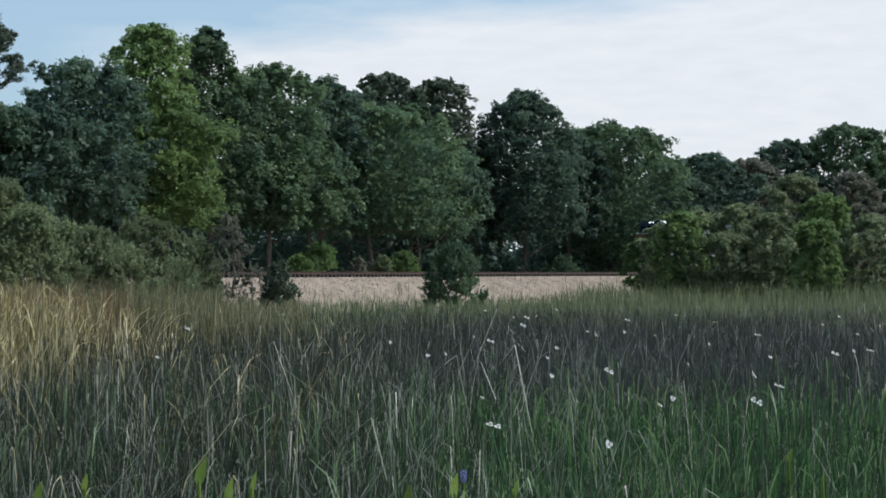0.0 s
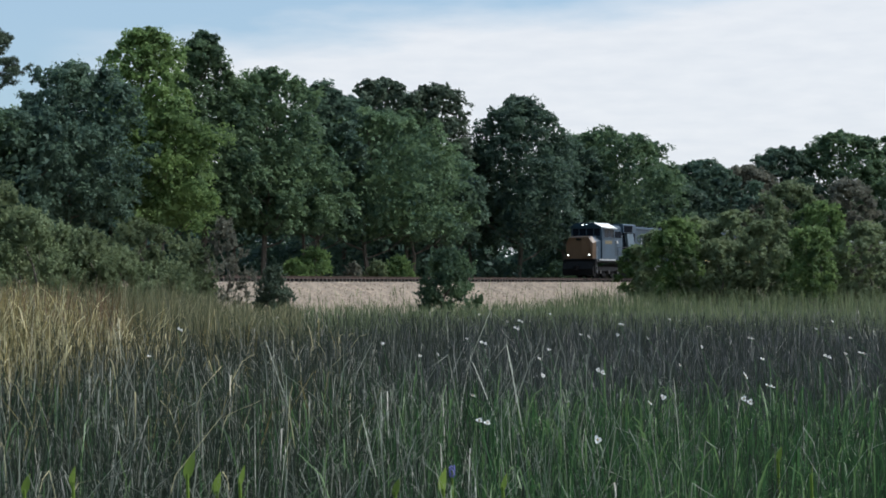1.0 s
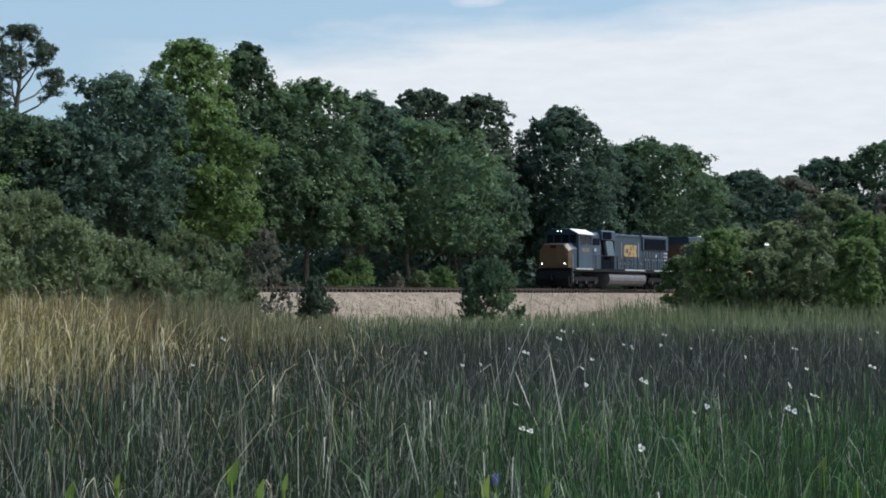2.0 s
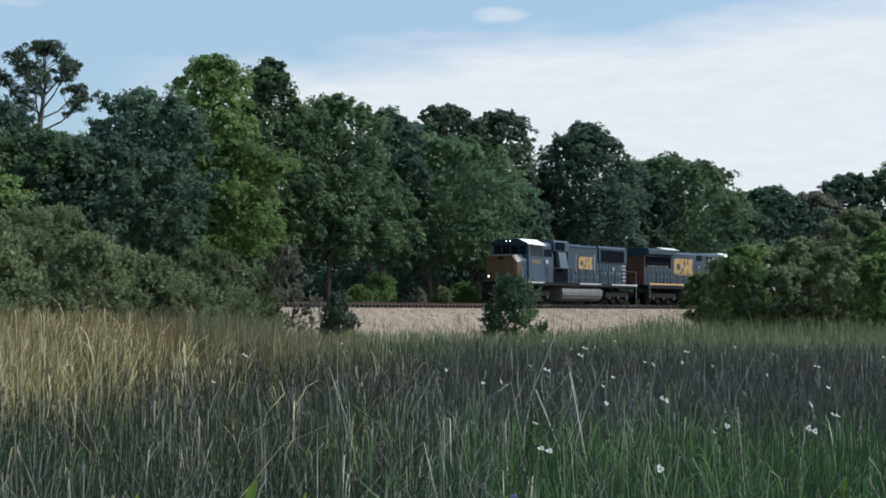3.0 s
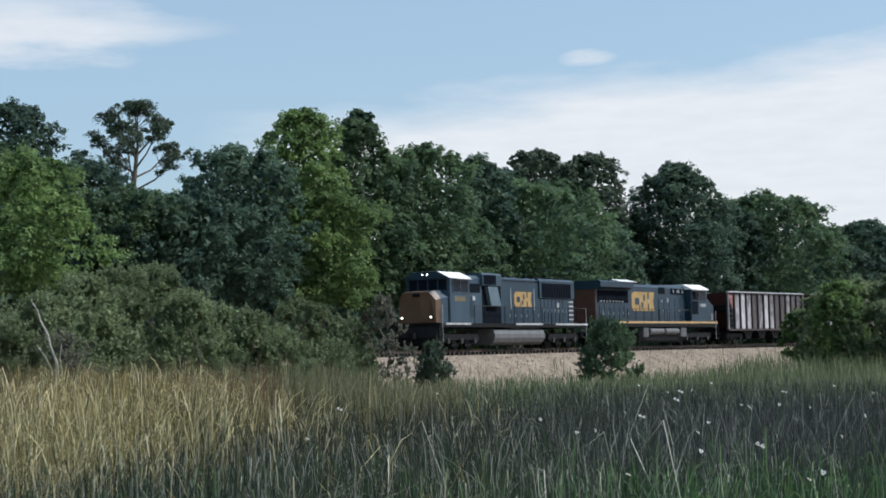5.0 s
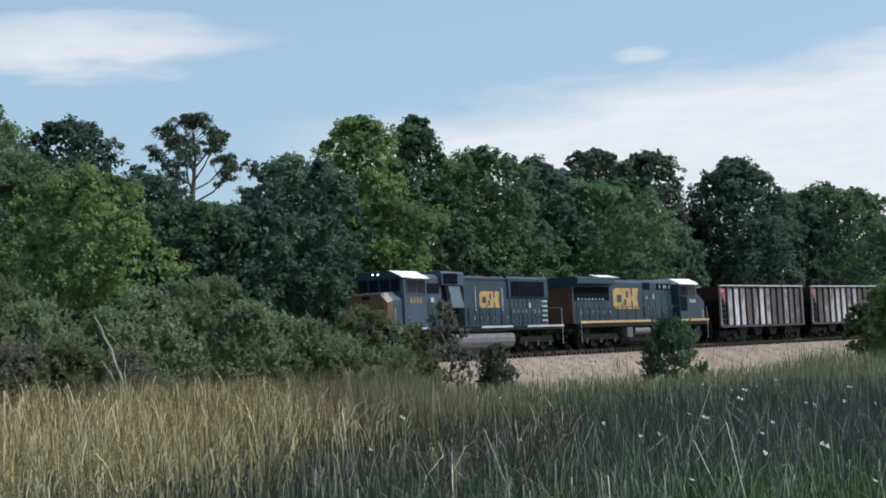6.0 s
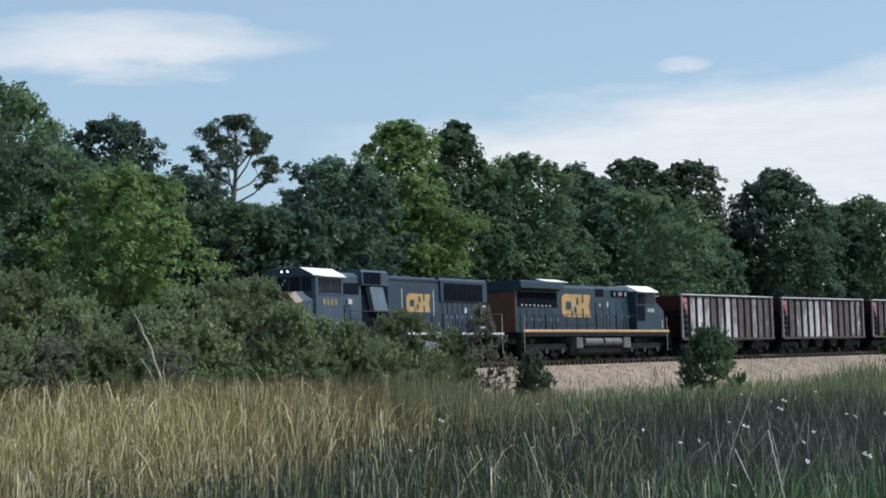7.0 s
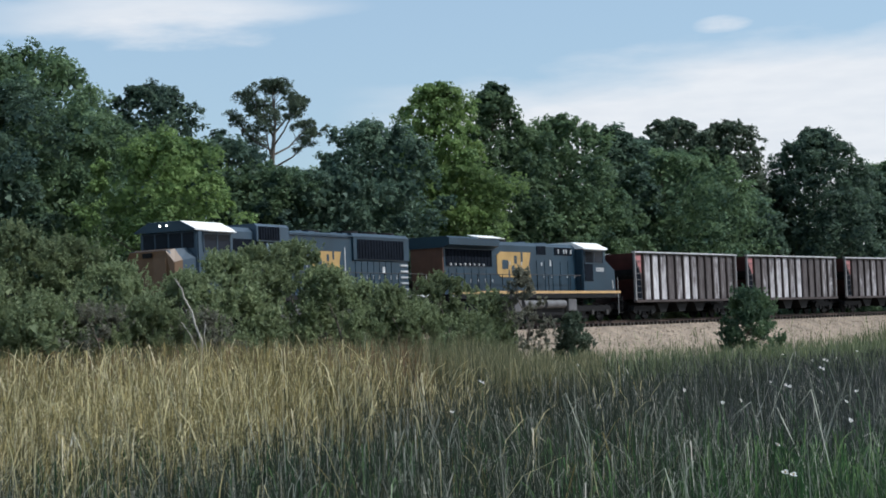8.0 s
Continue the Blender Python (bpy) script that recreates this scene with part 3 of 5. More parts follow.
SHRUBS = [
    (-5.44, 66, 4.0, 1.5, "leaf_shrub"), (-7.04, 62, 3.5, 1.1, "leaf_shrub"), (-7.94, 64, 3.7, 1.3, "leaf_shrub"), (-10.05, 62, 5.2, 2.2, "leaf_shrub"),
    (-12.20, 58, 4.7, 1.8, "leaf_shrub"), (-13.44, 56, 4.1, 1.9, "leaf_shrub"), (-15.70, 56, 4.4, 2.0, "leaf_shrub"), (-17.05, 57, 5.3, 2.0, "leaf_shrub"), (-18.75, 56, 5.7, 1.9, "leaf_shrub"),
    (-6.2, 63, 2.9, 1.3, "leaf_shrub"), (-8.9, 60, 4.2, 1.5, "leaf_shrub"), (-11.2, 60, 5.0, 1.8, "leaf_shrub"), (-14.6, 54, 3.2, 1.6, "leaf_shrub"), (-12.8, 54, 2.7, 1.4, "leaf_grey"), (-16.4, 53, 3.1, 1.6, "leaf_grey"), (-18.0, 53, 3.4, 1.6, "leaf_shrub"), (-19.9, 55, 5.2, 1.9, "leaf_shrub"), (-4.7, 70, 2.5, 1.0, "leaf_shrub"),
    (4.14, 104, 3.6, 1.6, "leaf"), (-1.36, 96, 2.6, 0.8, "leaf_pine"), (-2.90, 78, 4.5, 1.2, "leaf_grey"), (-3.87, 78, 3.5, 1.0, "leaf_shrub"),
    (10.15, 134, 4.6, 1.2, "leaf_light"), (10.75, 130, 5.6, 1.7, "leaf_shrub"), (11.35, 127, 6.3, 1.8, "leaf_light"), (11.9, 133, 6.6, 2.2, "leaf_shrub"), (12.7, 126, 4.9, 1.8, "leaf_shrub"), (13.2, 132, 7.1, 2.2, "leaf_shrub"),
    (14.1, 127, 6.2, 2.0, "leaf_shrub"), (14.9, 134, 9.2, 2.3, "leaf_shrub"), (15.5, 123, 5.6, 1.5, "leaf_light"), (15.8, 131, 7.6, 2.0, "leaf_light"), (16.6, 138, 9.6, 2.4, "leaf_grey"), (17.2, 128, 6.0, 2.2, "leaf_shrub"), (18.1, 142, 10.2, 2.8, "leaf"),
    (-0.06, 123.5, 4.1, 1.7, "leaf_light"), (-0.7, 121, 3.3, 1.0, "leaf_light"), (2.63, 136, 3.7, 1.2, "leaf_light"), (1.9, 132, 3.2, 0.9, "leaf_shrub"), (1.2, 129, 3.2, 0.8, "leaf_grey"), (7.64, 171, 3.6, 1.6, "leaf"),
]


def make_shrubs():
    for az, d, top, w, leaf in SHRUBS:
        x, y = polar(az, d)
        sparse = leaf == "leaf_grey"
        far = min(1.0, 75 / d)
        words = "thin dull shrub with sparse greyish leaves" if sparse else "bushy green shrub beside the railway"
        common = dict(name="shrub", radius=0.06, category="shrub", group="shrubs along the railway", limbs=10)
        if d > 115 and top > 4.5:
            # tall scrub: spreading tiers of leaves
            make_tree(x, y, top, w * 1.2, leaf, words, low=0.7, size=0.48 + 0.13 * w, fill=1.5, sprays=13, leaves=22, core=0.65, leaf=0.02 + d * 0.0006, **common)
        else:
            small = top < 4
            make_tree(x, y, top, w * 1.18, leaf, words, low=0.25, size=0.36 + 0.14 * w if small else 0.30 + 0.10 * w, fill=0.8 if sparse else 1.6 if small else 1.2,
                      sprays=9 if sparse else 19 if small else 13, leaves=int((12 if sparse else 18) + 8 * far), core=0.2 if sparse else 0.62, shape="bush", leaf=0.014 + d * 0.00055, up=0.7, plume=2.2, **common)


make_trees()
make_pine(*polar(-10.6, 123), 19.9, 3.7, 6.0)
make_far_woods()
make_shrubs()


# ---- marsh grass ----
def blades(name, n, az0, az1, d0, d1, height, width, mat, label, bend=0.25, keep=None, spread=0.5, droop=0.12):
    """A field of tapered bent blades, two joined faces each."""
    az = np.radians(rng.uniform(az0, az1, n))
    u = rng.random(n)
    inv = 1 / (1 / d1 + (1 / d0 - 1 / d1) * u)
    log = d0 * (d1 / d0) ** u
    d = np.where(rng.random(n) < spread, inv, log)
    x, y = d * np.sin(az), d * np.cos(az)
    if keep is not None:
        k = rng.random(n) < keep(np.degrees(az), d)
        x, y, d, az = x[k], y[k], d[k], az[k]
        n = len(x)
    patch = 0.5 + 0.25 * np.sin(x * 0.9 + 1.7 * np.sin(y * 0.4)) + 0.25 * np.sin(y * 0.55 + 2.1 * np.sin(x * 0.33))
    h = height(np.degrees(az), d) * rng.uniform(0.55, 1.12, n) * (0.86 + 0.22 * patch)
    w = (width + 0.00024 * d) * rng.uniform(0.5, 1.2, n)
    a = rng.uniform(0, 6.283, n)
    side = np.stack([np.cos(a), np.sin(a), np.zeros(n)], 1) * w[:, None] / 2
    side[:, 0] += w * 0.2
    la = rng.uniform(0, 6.283, n)
    lean = np.stack([np.cos(la), np.sin(la), np.zeros(n)], 1) * (h * np.abs(rng.normal(0, bend, n)))[:, None]
    bank = np.interp(beside_track(np.stack([x, y], 1)), [2.0, 3.0, 4.0, 5.2, 6.2], [1.85, 1.41, 0.92, 0.27, 0.0])
    base = np.stack([x, y, bank - 0.05], 1)
    up = np.zeros((n, 3))
    up[:, 2] = h
    mid = base + lean * 0.35 + up * 0.6
    tip = base + lean + up * np.clip(1 - 0.4 * (np.linalg.norm(lean, axis=1) / h) ** 2, 0.5, 1)[:, None]
    bent = rng.random(n) < droop
    fold = np.stack([np.cos(la), np.sin(la), rng.uniform(-0.7, 0.25, n)], 1) * (h * rng.uniform(0.08, 0.26, n))[:, None]
    mid = np.where(bent[:, None], base + lean * 0.6 + up * 0.9, mid)
    tip = np.where(bent[:, None], mid + fold, tip)
    v = np.stack([base - side * 0.8, base + side * 0.8, mid - side * 0.8, mid + side * 0.8, tip - side * 0.12, tip + side * 0.12], 1)
    idx = np.arange(n)[:, None] * 6
    loops = np.concatenate([idx + np.array([[0, 1, 3, 2]]), idx + np.array([[2, 3, 5, 4]])], 1)
    me = bpy.data.meshes.new(name)
    me.vertices.add(n * 6)
    me.vertices.foreach_set("co", v.astype(np.float32).ravel())
    me.loops.add(n * 8)
    me.loops.foreach_set("vertex_index", loops.astype(np.int32).ravel())
    me.polygons.add(n * 2)
    me.polygons.foreach_set("loop_start", np.arange(0, n * 8, 4, dtype=np.int32))
    me.materials.append(M[mat])
    me.update(calc_edges=True)
    return tagged(new(name, me), label, "grass", kind="stuff")


def arched_blades(name, n, az0, az1, d0, d1, height, width, mat, label, keep, reach=0.5):
    """Single long leaves that rise and bow over in an arc, four joined faces each."""
    az = np.radians(rng.uniform(az0, az1, n))
    d = d0 * (d1 / d0) ** rng.random(n)
    k = rng.random(n) < keep(np.degrees(az), d)
    az, d = az[k], d[k]
    n = len(d)
    h = height(np.degrees(az), d) * rng.uniform(0.7, 1.1, n)
    la = rng.normal(0.3, 1.2, n) + np.where(rng.random(n) < 0.35, math.pi, 0)
    lean = np.stack([np.cos(la), np.sin(la), np.zeros(n)], 1) * (h * np.abs(rng.normal(0, reach, n)))[:, None]
    base = np.stack([d * np.sin(az), d * np.cos(az), np.full(n, -0.05)], 1)
    up = np.zeros((n, 3))
    up[:, 2] = h
    ctrl = base + up * rng.uniform(0.9, 1.15, n)[:, None] + lean * 0.15
    tip = base + lean * 0.8 + up * rng.uniform(0.55, 1.02, n)[:, None]
    w = (width + 0.00030 * d) * rng.uniform(0.5, 1.2, n)
    a = rng.uniform(-0.9, 0.9, n)
    side = np.stack([np.cos(a), np.sin(a), np.zeros(n)], 1) * w[:, None] / 2
    rows = []
    for f, q in ((0.0, 0.7), (0.4, 1.0), (0.65, 0.9), (0.85, 0.6), (1.0, 0.12)):
        c = base * (1 - f) ** 2 + ctrl * 2 * f * (1 - f) + tip * f * f
        rows += [c - side * q, c + side * q]
    v = np.stack(rows, 1)
    quads = np.array([[2 * i, 2 * i + 1, 2 * i + 3, 2 * i + 2] for i in range(4)])
    loops = (np.arange(n)[:, None, None] * 10 + quads[None]).ravel()
    me = bpy.data.meshes.new(name)
    me.vertices.add(n * 10)
    me.vertices.foreach_set("co", v.astype(np.float32).ravel())
    me.loops.add(n * 16)
    me.loops.foreach_set("vertex_index", loops.astype(np.int32))
    me.polygons.add(n * 4)
    me.polygons.foreach_set("loop_start", np.arange(0, n * 16, 4, dtype=np.int32))
    me.materials.append(M[mat])
    me.update(calc_edges=True)
    return tagged(new(name, me), label, "grass", kind="stuff")


def step(v, a, b):
    t = np.clip((v - a) / (b - a), 0, 1)
    return t * t * (3 - 2 * t)


def straw_from(az):
    """How near the yellowed grass begins: nearer in the west."""
    return np.interp(az, [-19, -13, -8, -4], [12, 15, 22, 30])


def marsh_height(az, d):
    west = 1 - step(az, -11, -2)
    far = step(d, 16, 40)
    return 1.05 + 0.75 * west * far - 0.05 * step(az, 2, 8)


def make_marsh():
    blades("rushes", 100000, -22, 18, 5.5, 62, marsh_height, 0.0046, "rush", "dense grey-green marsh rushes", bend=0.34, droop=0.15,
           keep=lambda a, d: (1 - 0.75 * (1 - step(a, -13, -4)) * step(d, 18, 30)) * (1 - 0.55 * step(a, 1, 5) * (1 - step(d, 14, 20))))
    blades("straw_grass", 78000, -23, 1, 13, 62, lambda a, d: marsh_height(a, d) * 1.10, 0.0052, "straw", "tall yellowed straw-coloured marsh grass",
           keep=lambda a, d: (1 - step(a, -14, -1)) * step(d - straw_from(a), 1, 10) + 0.01, bend=0.40, droop=0.34)
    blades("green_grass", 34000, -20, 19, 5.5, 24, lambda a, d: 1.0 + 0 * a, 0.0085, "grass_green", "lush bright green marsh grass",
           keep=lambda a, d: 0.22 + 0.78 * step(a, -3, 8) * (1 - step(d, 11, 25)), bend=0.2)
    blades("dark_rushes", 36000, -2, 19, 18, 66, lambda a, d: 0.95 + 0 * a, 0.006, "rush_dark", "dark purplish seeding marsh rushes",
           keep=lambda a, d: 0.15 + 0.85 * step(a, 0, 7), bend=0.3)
    blades("bank_grass", 40000, -16, 20, 48, 175, lambda a, d: 0.9 + 0.45 * (1 - step(a, -9, -3)) + 0.75 * step(a, 7, 9) * step(d, 85, 110), 0.006, "grass_short", "green grass at the foot of the embankment",
           keep=lambda a, d: 1.0 * (d < np.array([track_edge(q) for q in a]) + 2.4 * np.sin(a * 3.1) * np.sin(a * 7.7 + 1) + 1.2 * np.sin(a * 19) + rng.exponential(0.25, len(a))), bend=0.3, spread=0.2)
    arched_blades("dry_straw", 6000, -23, 1, 9, 46, lambda a, d: marsh_height(a, d) * 1.12, 0.0045, "dry_straw", "dry grass leaves bowed over, sunlit brightness put into their cream colour",
                  keep=lambda a, d: (1 - step(a, -15, -2)) * step(d - straw_from(a), -1, 7) + 0.025, reach=0.5)
    arched_blades("bowed_rushes", 1100, -21, 17, 6, 26, lambda a, d: 1.12 + 0 * a, 0.0028, "reed", "thin pale rush stems bowed over the marsh",
                  keep=lambda a, d: 0.75 - 0.55 * step(a, 2, 7), reach=0.4)
    arched_blades("green_leaves", 3200, -21, 19, 5.5, 19, lambda a, d: 1.06 + 0 * a, 0.0075, "green_leaf", "marsh grass leaves in a brighter green that paints in the sunlight",
                  keep=lambda a, d: 0.16 + 0.84 * step(a, -1, 7), reach=0.3)
    blades("tall_weeds", 15000, -13, -0.5, 44, 72, lambda a, d: 1.85 - 0.7 * step(a, -5, -1) + 0.12 * np.sin(a * 5), 0.006, "weed", "tall pale olive weeds in front of the shrubs", bend=0.3, spread=0.1,
           keep=lambda a, d: 1.0 * (d < np.array([track_edge(q) for q in a]) - 2))
    blades("brown_sedge", 2600, -21, -6, 36, 50, lambda a, d: 1.95 + 0 * a, 0.006, "sedge", "dull reddish-brown sedge behind the yellowed grass", bend=0.35, spread=0.1, droop=0.3)
    blades("reed_stems", 1500, -21, 12, 6.5, 30, lambda a, d: 1.42 + 0 * a, 0.002, "reed", "long leaning pale dry reed stems", bend=0.6)


EDGE = [(math.degrees(math.atan2(p.x, p.y)), math.hypot(p.x, p.y)) for p in (track(s, 4.0) for s in range(-100, 200, 2))]
EDGE_AZ, EDGE_D = [e[0] for e in EDGE], [e[1] for e in EDGE]


def track_edge(az):
    return float(np.interp(az, EDGE_AZ, EDGE_D))


make_marsh()


# ---- single marsh plants ----
def make_flowers():
    """White three-petalled flowers on thin stalks: (azimuth, distance, height)."""
    kinds = []
    for k in range(3):
        t = thing("marsh_flower", "small white three-petalled marsh flowers on a thin stalk", "flower", "white marsh flowers")
        part("stalk", rod_mesh([(0.02 * k, 0, -1.2), (0, 0.01, -0.5), (0, 0, 0)], 0.004), M["grass_green"], t)
        for m in range(k % 2 + 1):
            o = Vector((0.055 * m * (1 if k == 1 else -0.5), 0, -0.03 * m))
            for q in range(3):
                a = q * 2.094 + k
                bm = bmesh.new()
                e = Vector((math.cos(a), -0.25, math.sin(a)))
                s = Vector((-math.sin(a), 0, math.cos(a)))
                ring = [o, o + e * 0.010 + s * 0.015, o + e * 0.023 + s * 0.014 + Vector((0, -0.004, 0)), o + e * 0.031, o + e * 0.023 - s * 0.014 + Vector((0, -0.004, 0)), o + e * 0.010 - s * 0.015]
                bm.faces.new([bm.verts.new(v) for v in ring])
                part("petal", bm, M["petal"], t)
            part("flower_centre", cyl(bmesh.new(), o + Vector((0, -0.012, 0)), o + Vector((0, 0.004, 0)), 0.006, n=8), M["emblem"], t)
        kinds.append(t)
    spots = FLOWERS + [(rng.uniform(-2, 18.5), rng.uniform(17, 42), rng.uniform(1.02, 1.2)) for i in range(12)]
    for i, (az, d, z) in enumerate(spots):
        x, y = polar(az, d)
        s = 0.66 + 0.010 * max(0, d - 12)
        m = pose(x, y, z, rng.uniform(-65, -15), 0, rng.uniform(-10, 75)) @ Matrix.Diagonal((s, s, s, 1))
        if i < 3:
            kinds[i].matrix_basis = m
        else:
            ob = copy_thing(kinds[i % 3], m)
            ob.scale = (s, s, s)


def rod_mesh(points, r, n=5):
    bm = bmesh.new()
    for a, b in zip(points, points[1:]):
        cyl(bm, a, b, r, n=n)
    return bm


def make_broad_leaf(az, d, z, turn, size):
    size *= 0.62
    x, y = polar(az, d)
    t = thing("arrowhead_plant", "broad pale green lance-shaped marsh leaf on a stalk", "plant", "broad-leaved marsh plants", at=(x, y, 0))
    part("stalk", rod_mesh([(0, 0, -0.05), (0.02, 0, z * 0.5), (0, 0, z)], 0.008), M["broad"], t)
    bm = bmesh.new()
    rows = []
    n = 9
    for i in range(n):
        f = i / (n - 1)
        w = size * 0.19 * math.sin(math.pi * min(1, 0.08 + 0.92 * f) ** 0.8) + 0.002
        c = Vector((size * 0.25 * f * f, -0.1 * size * f, size * f))
        rows.append([bm.verts.new(c + Vector((-w, -w * 0.25, 0))), bm.verts.new(c), bm.verts.new(c + Vector((w, -w * 0.25, 0)))])
    for a, b in zip(rows, rows[1:]):
        for i in range(2):
            bm.faces.new((a[i], a[i + 1], b[i + 1], b[i]))
    leaf = part("leaf", bm, M["broad"], t, smooth=True)
    leaf.location = (0, 0, z - 0.02)
    leaf.rotation_euler = (0, 0, turn)


def make_dead_branch():
    x, y = polar(-13.2, 50)
    t = thing("dead_branch", "bleached bare forked dead branch among the grass", "branch", at=(x, y, 0))
    bm = bmesh.new()
    path = [(0.16, 0, -0.1), (0.2, 0.02, 0.8), (0.12, 0, 1.5), (0.16, -0.03, 1.95), (-0.02, 0, 2.4), (-0.1, 0.03, 2.75), (-0.3, 0, 3.15), (-0.36, 0, 3.4), (-0.55, 0.02, 3.7)]
    for i, (a, e) in enumerate(zip(path, path[1:])):
        cyl(bm, a, e, 0.048 - 0.004 * i, 0.044 - 0.004 * i, 7)
    part("stem", bm, M["bleached"], t)
    part("fork", rod_mesh([(0.12, 0, 1.5), (-0.08, 0.05, 1.95), (-0.18, 0.05, 2.15), (-0.42, 0.05, 2.5)], 0.014, 6), M["bleached"], t)
    part("fork", rod_mesh([(0.2, 0, 1.2), (0.28, 0, 1.7), (0.22, 0, 2.1), (0.27, 0, 2.5)], 0.013, 6), M["bleached"], t)



FLOWERS = [
    (4.86, 10.82, 1.17), (5.05, 8.87, 1.17), (8.75, 7.83, 1.17), (2.06, 20.22, 1.17), (14.09, 12.09, 1.17), (10.42, 22.24, 1.17), (10.85, 10.76, 1.17), (13.35, 10.70, 1.17), (7.10, 13.19, 1.17), (4.72, 21.79, 1.17), (5.19, 20.61, 1.17), (3.79, 17.03, 1.17), (12.09, 19.30, 1.17), (13.57, 22.44, 1.17), (13.96, 16.25, 1.17), (16.50, 17.65, 1.17), (16.93, 17.93, 1.17), (7.00, 16.12, 1.17), (7.32, 18.27, 1.17), (6.26, 27.36, 1.17), (8.33, 23.64, 1.17), (9.49, 23.60, 1.17), (-4.33, 26.93, 1.17), (-5.26, 16.81, 1.17), (3.23, 16.68, 1.17), (8.84, 14.06, 1.17), (10.43, 10.20, 1.17), (11.40, 14.97, 1.17), (13.39, 13.53, 1.17), (15.62, 27.10, 1.17), (16.66, 22.71, 1.17),
]
make_flowers()
for row in [
    (-4.14, 8.29, 0.98, 0.4, 0.2), (-3.23, 7.62, 0.98, -0.5, 0.16), (-2.51, 7.98, 0.98, 0.9, 0.14), (2.36, 7.54, 0.98, 0.2, 0.12), (3.88, 7.63, 0.98, -0.8, 0.18), (14.37, 9.11, 0.98, 0.3, 0.12), (15.37, 8.37, 0.98, 1.2, 0.1), (-9.12, 7.80, 0.98, 0.5, 0.14), (-7.65, 8.06, 0.98, -0.6, 0.14), (5.76, 7.72, 0.98, 0.6, 0.12),
]:
    make_broad_leaf(*row)
make_dead_branch()


def make_violet_spike(az, d):
    x, y = polar(az, d)
    t = thing("pickerelweed", "small violet-blue flower spike on a green stalk", "flower", "violet flower spikes", at=(x, y, 0))
    part("stalk", rod_mesh([(0, 0, -0.05), (0.01, 0, 0.6), (0, 0, 1.0)], 0.005), M["broad"], t)
    bm = bmesh.new()
    for i in range(22):
        a, z = i * 2.4, 0.97 + i * 0.0024
        r = 0.006 * math.sin(math.pi * (i + 2) / 30) + 0.003
        o = Vector((r * math.cos(a), r * math.sin(a), z))
        cyl(bm, o, o + Vector((0.006 * math.cos(a), 0.006 * math.sin(a), 0.002)), 0.003, 0.005, 5)
    part("flower_spike", bm, M["violet"], t)


for row in [(4.18, 8.16)]:
    make_violet_spike(*row)


# ---- the train: x runs back along the train, the side towards the marsh is -y, z = 0 is the rail's top ----
def rod(points, r, n=6):
    bm = bmesh.new()
    for a, b in zip(points, points[1:]):
        cyl(bm, a, b, r, n=n)
    return bm


def wheelset(parent, x, r):
    bm = bmesh.new()
    for y in (-0.72, 0.72):
        cyl(bm, (0, y - 0.07, 0), (0, y + 0.07, 0), r, n=22)
        k = 0.045 if y > 0 else -0.045
        cyl(bm, (0, y - k - 0.02, 0), (0, y - k + 0.02, 0), r + 0.035, n=22)
        cyl(bm, (0, y - 0.085, 0), (0, y + 0.085, 0), r * 0.28, n=10)
    cyl(bm, (0, -1.05, 0), (0, 1.05, 0), 0.08, n=10)
    ob = part("wheelset", bm, M["black"], parent)
    ob.location = (x, 0, r)
    return ob


def truck(t, x0, axles, r, boxes="truck_grey"):
    """A bogie: cast side frames with axle boxes and springs, and its wheelsets."""
    bm = bmesh.new()
    n = len(axles)
    for y in (-1.12, 1.12):
        prism(bm, [(x0 + axles[0] - 0.75, r + 0.1), (x0 + axles[0] - 0.5, r + 0.42), (x0 + axles[-1] + 0.5, r + 0.42), (x0 + axles[-1] + 0.75, r + 0.1),
                   (x0 + axles[-1] + 0.35, r - 0.08), (x0 + axles[-1] - 0.5, r + 0.08), (x0 + axles[0] + 0.5, r + 0.08), (x0 + axles[0] - 0.35, r - 0.08)], y - 0.09, y + 0.09)
        for i in range(n - 1):
            m = x0 + (axles[i] + axles[i + 1]) / 2
            for k in (-0.16, 0.0, 0.16):
                cyl(bm, (m + k, y, r - 0.22), (m + k, y, r + 0.12), 0.07, n=8)
            box(bm, m - 0.4, m + 0.4, y - 0.1, y + 0.1, r - 0.3, r - 0.2)
    box(bm, x0 + axles[0], x0 + axles[-1], -0.5, 0.5, r + 0.15, r + 0.5)
    tr = part("bogie", bm, M["black"], t)
    for a in axles:
        for y in (-1.24, 1.24):
            part("axle_box", boxed(x0 + a - 0.16, x0 + a + 0.16, y - 0.07, y + 0.07, r - 0.16, r + 0.16, bevel=0.03), M[boxes], tr)
        wheelset(tr, x0 + a, r)
    return tr


def handrail(t, x0, x1, y, z0, z1, gap=1.35):
    n = max(1, round((x1 - x0) / gap))
    for i in range(n + 1):
        x = x0 + (x1 - x0) * i / n
        part("stanchion", rod([(x, y, z0), (x, y, z1)], 0.022), M["black"], t)
    part("handrail", rod([(x0, y, z1), (x1, y, z1)], 0.02), M["truck_grey"], t)


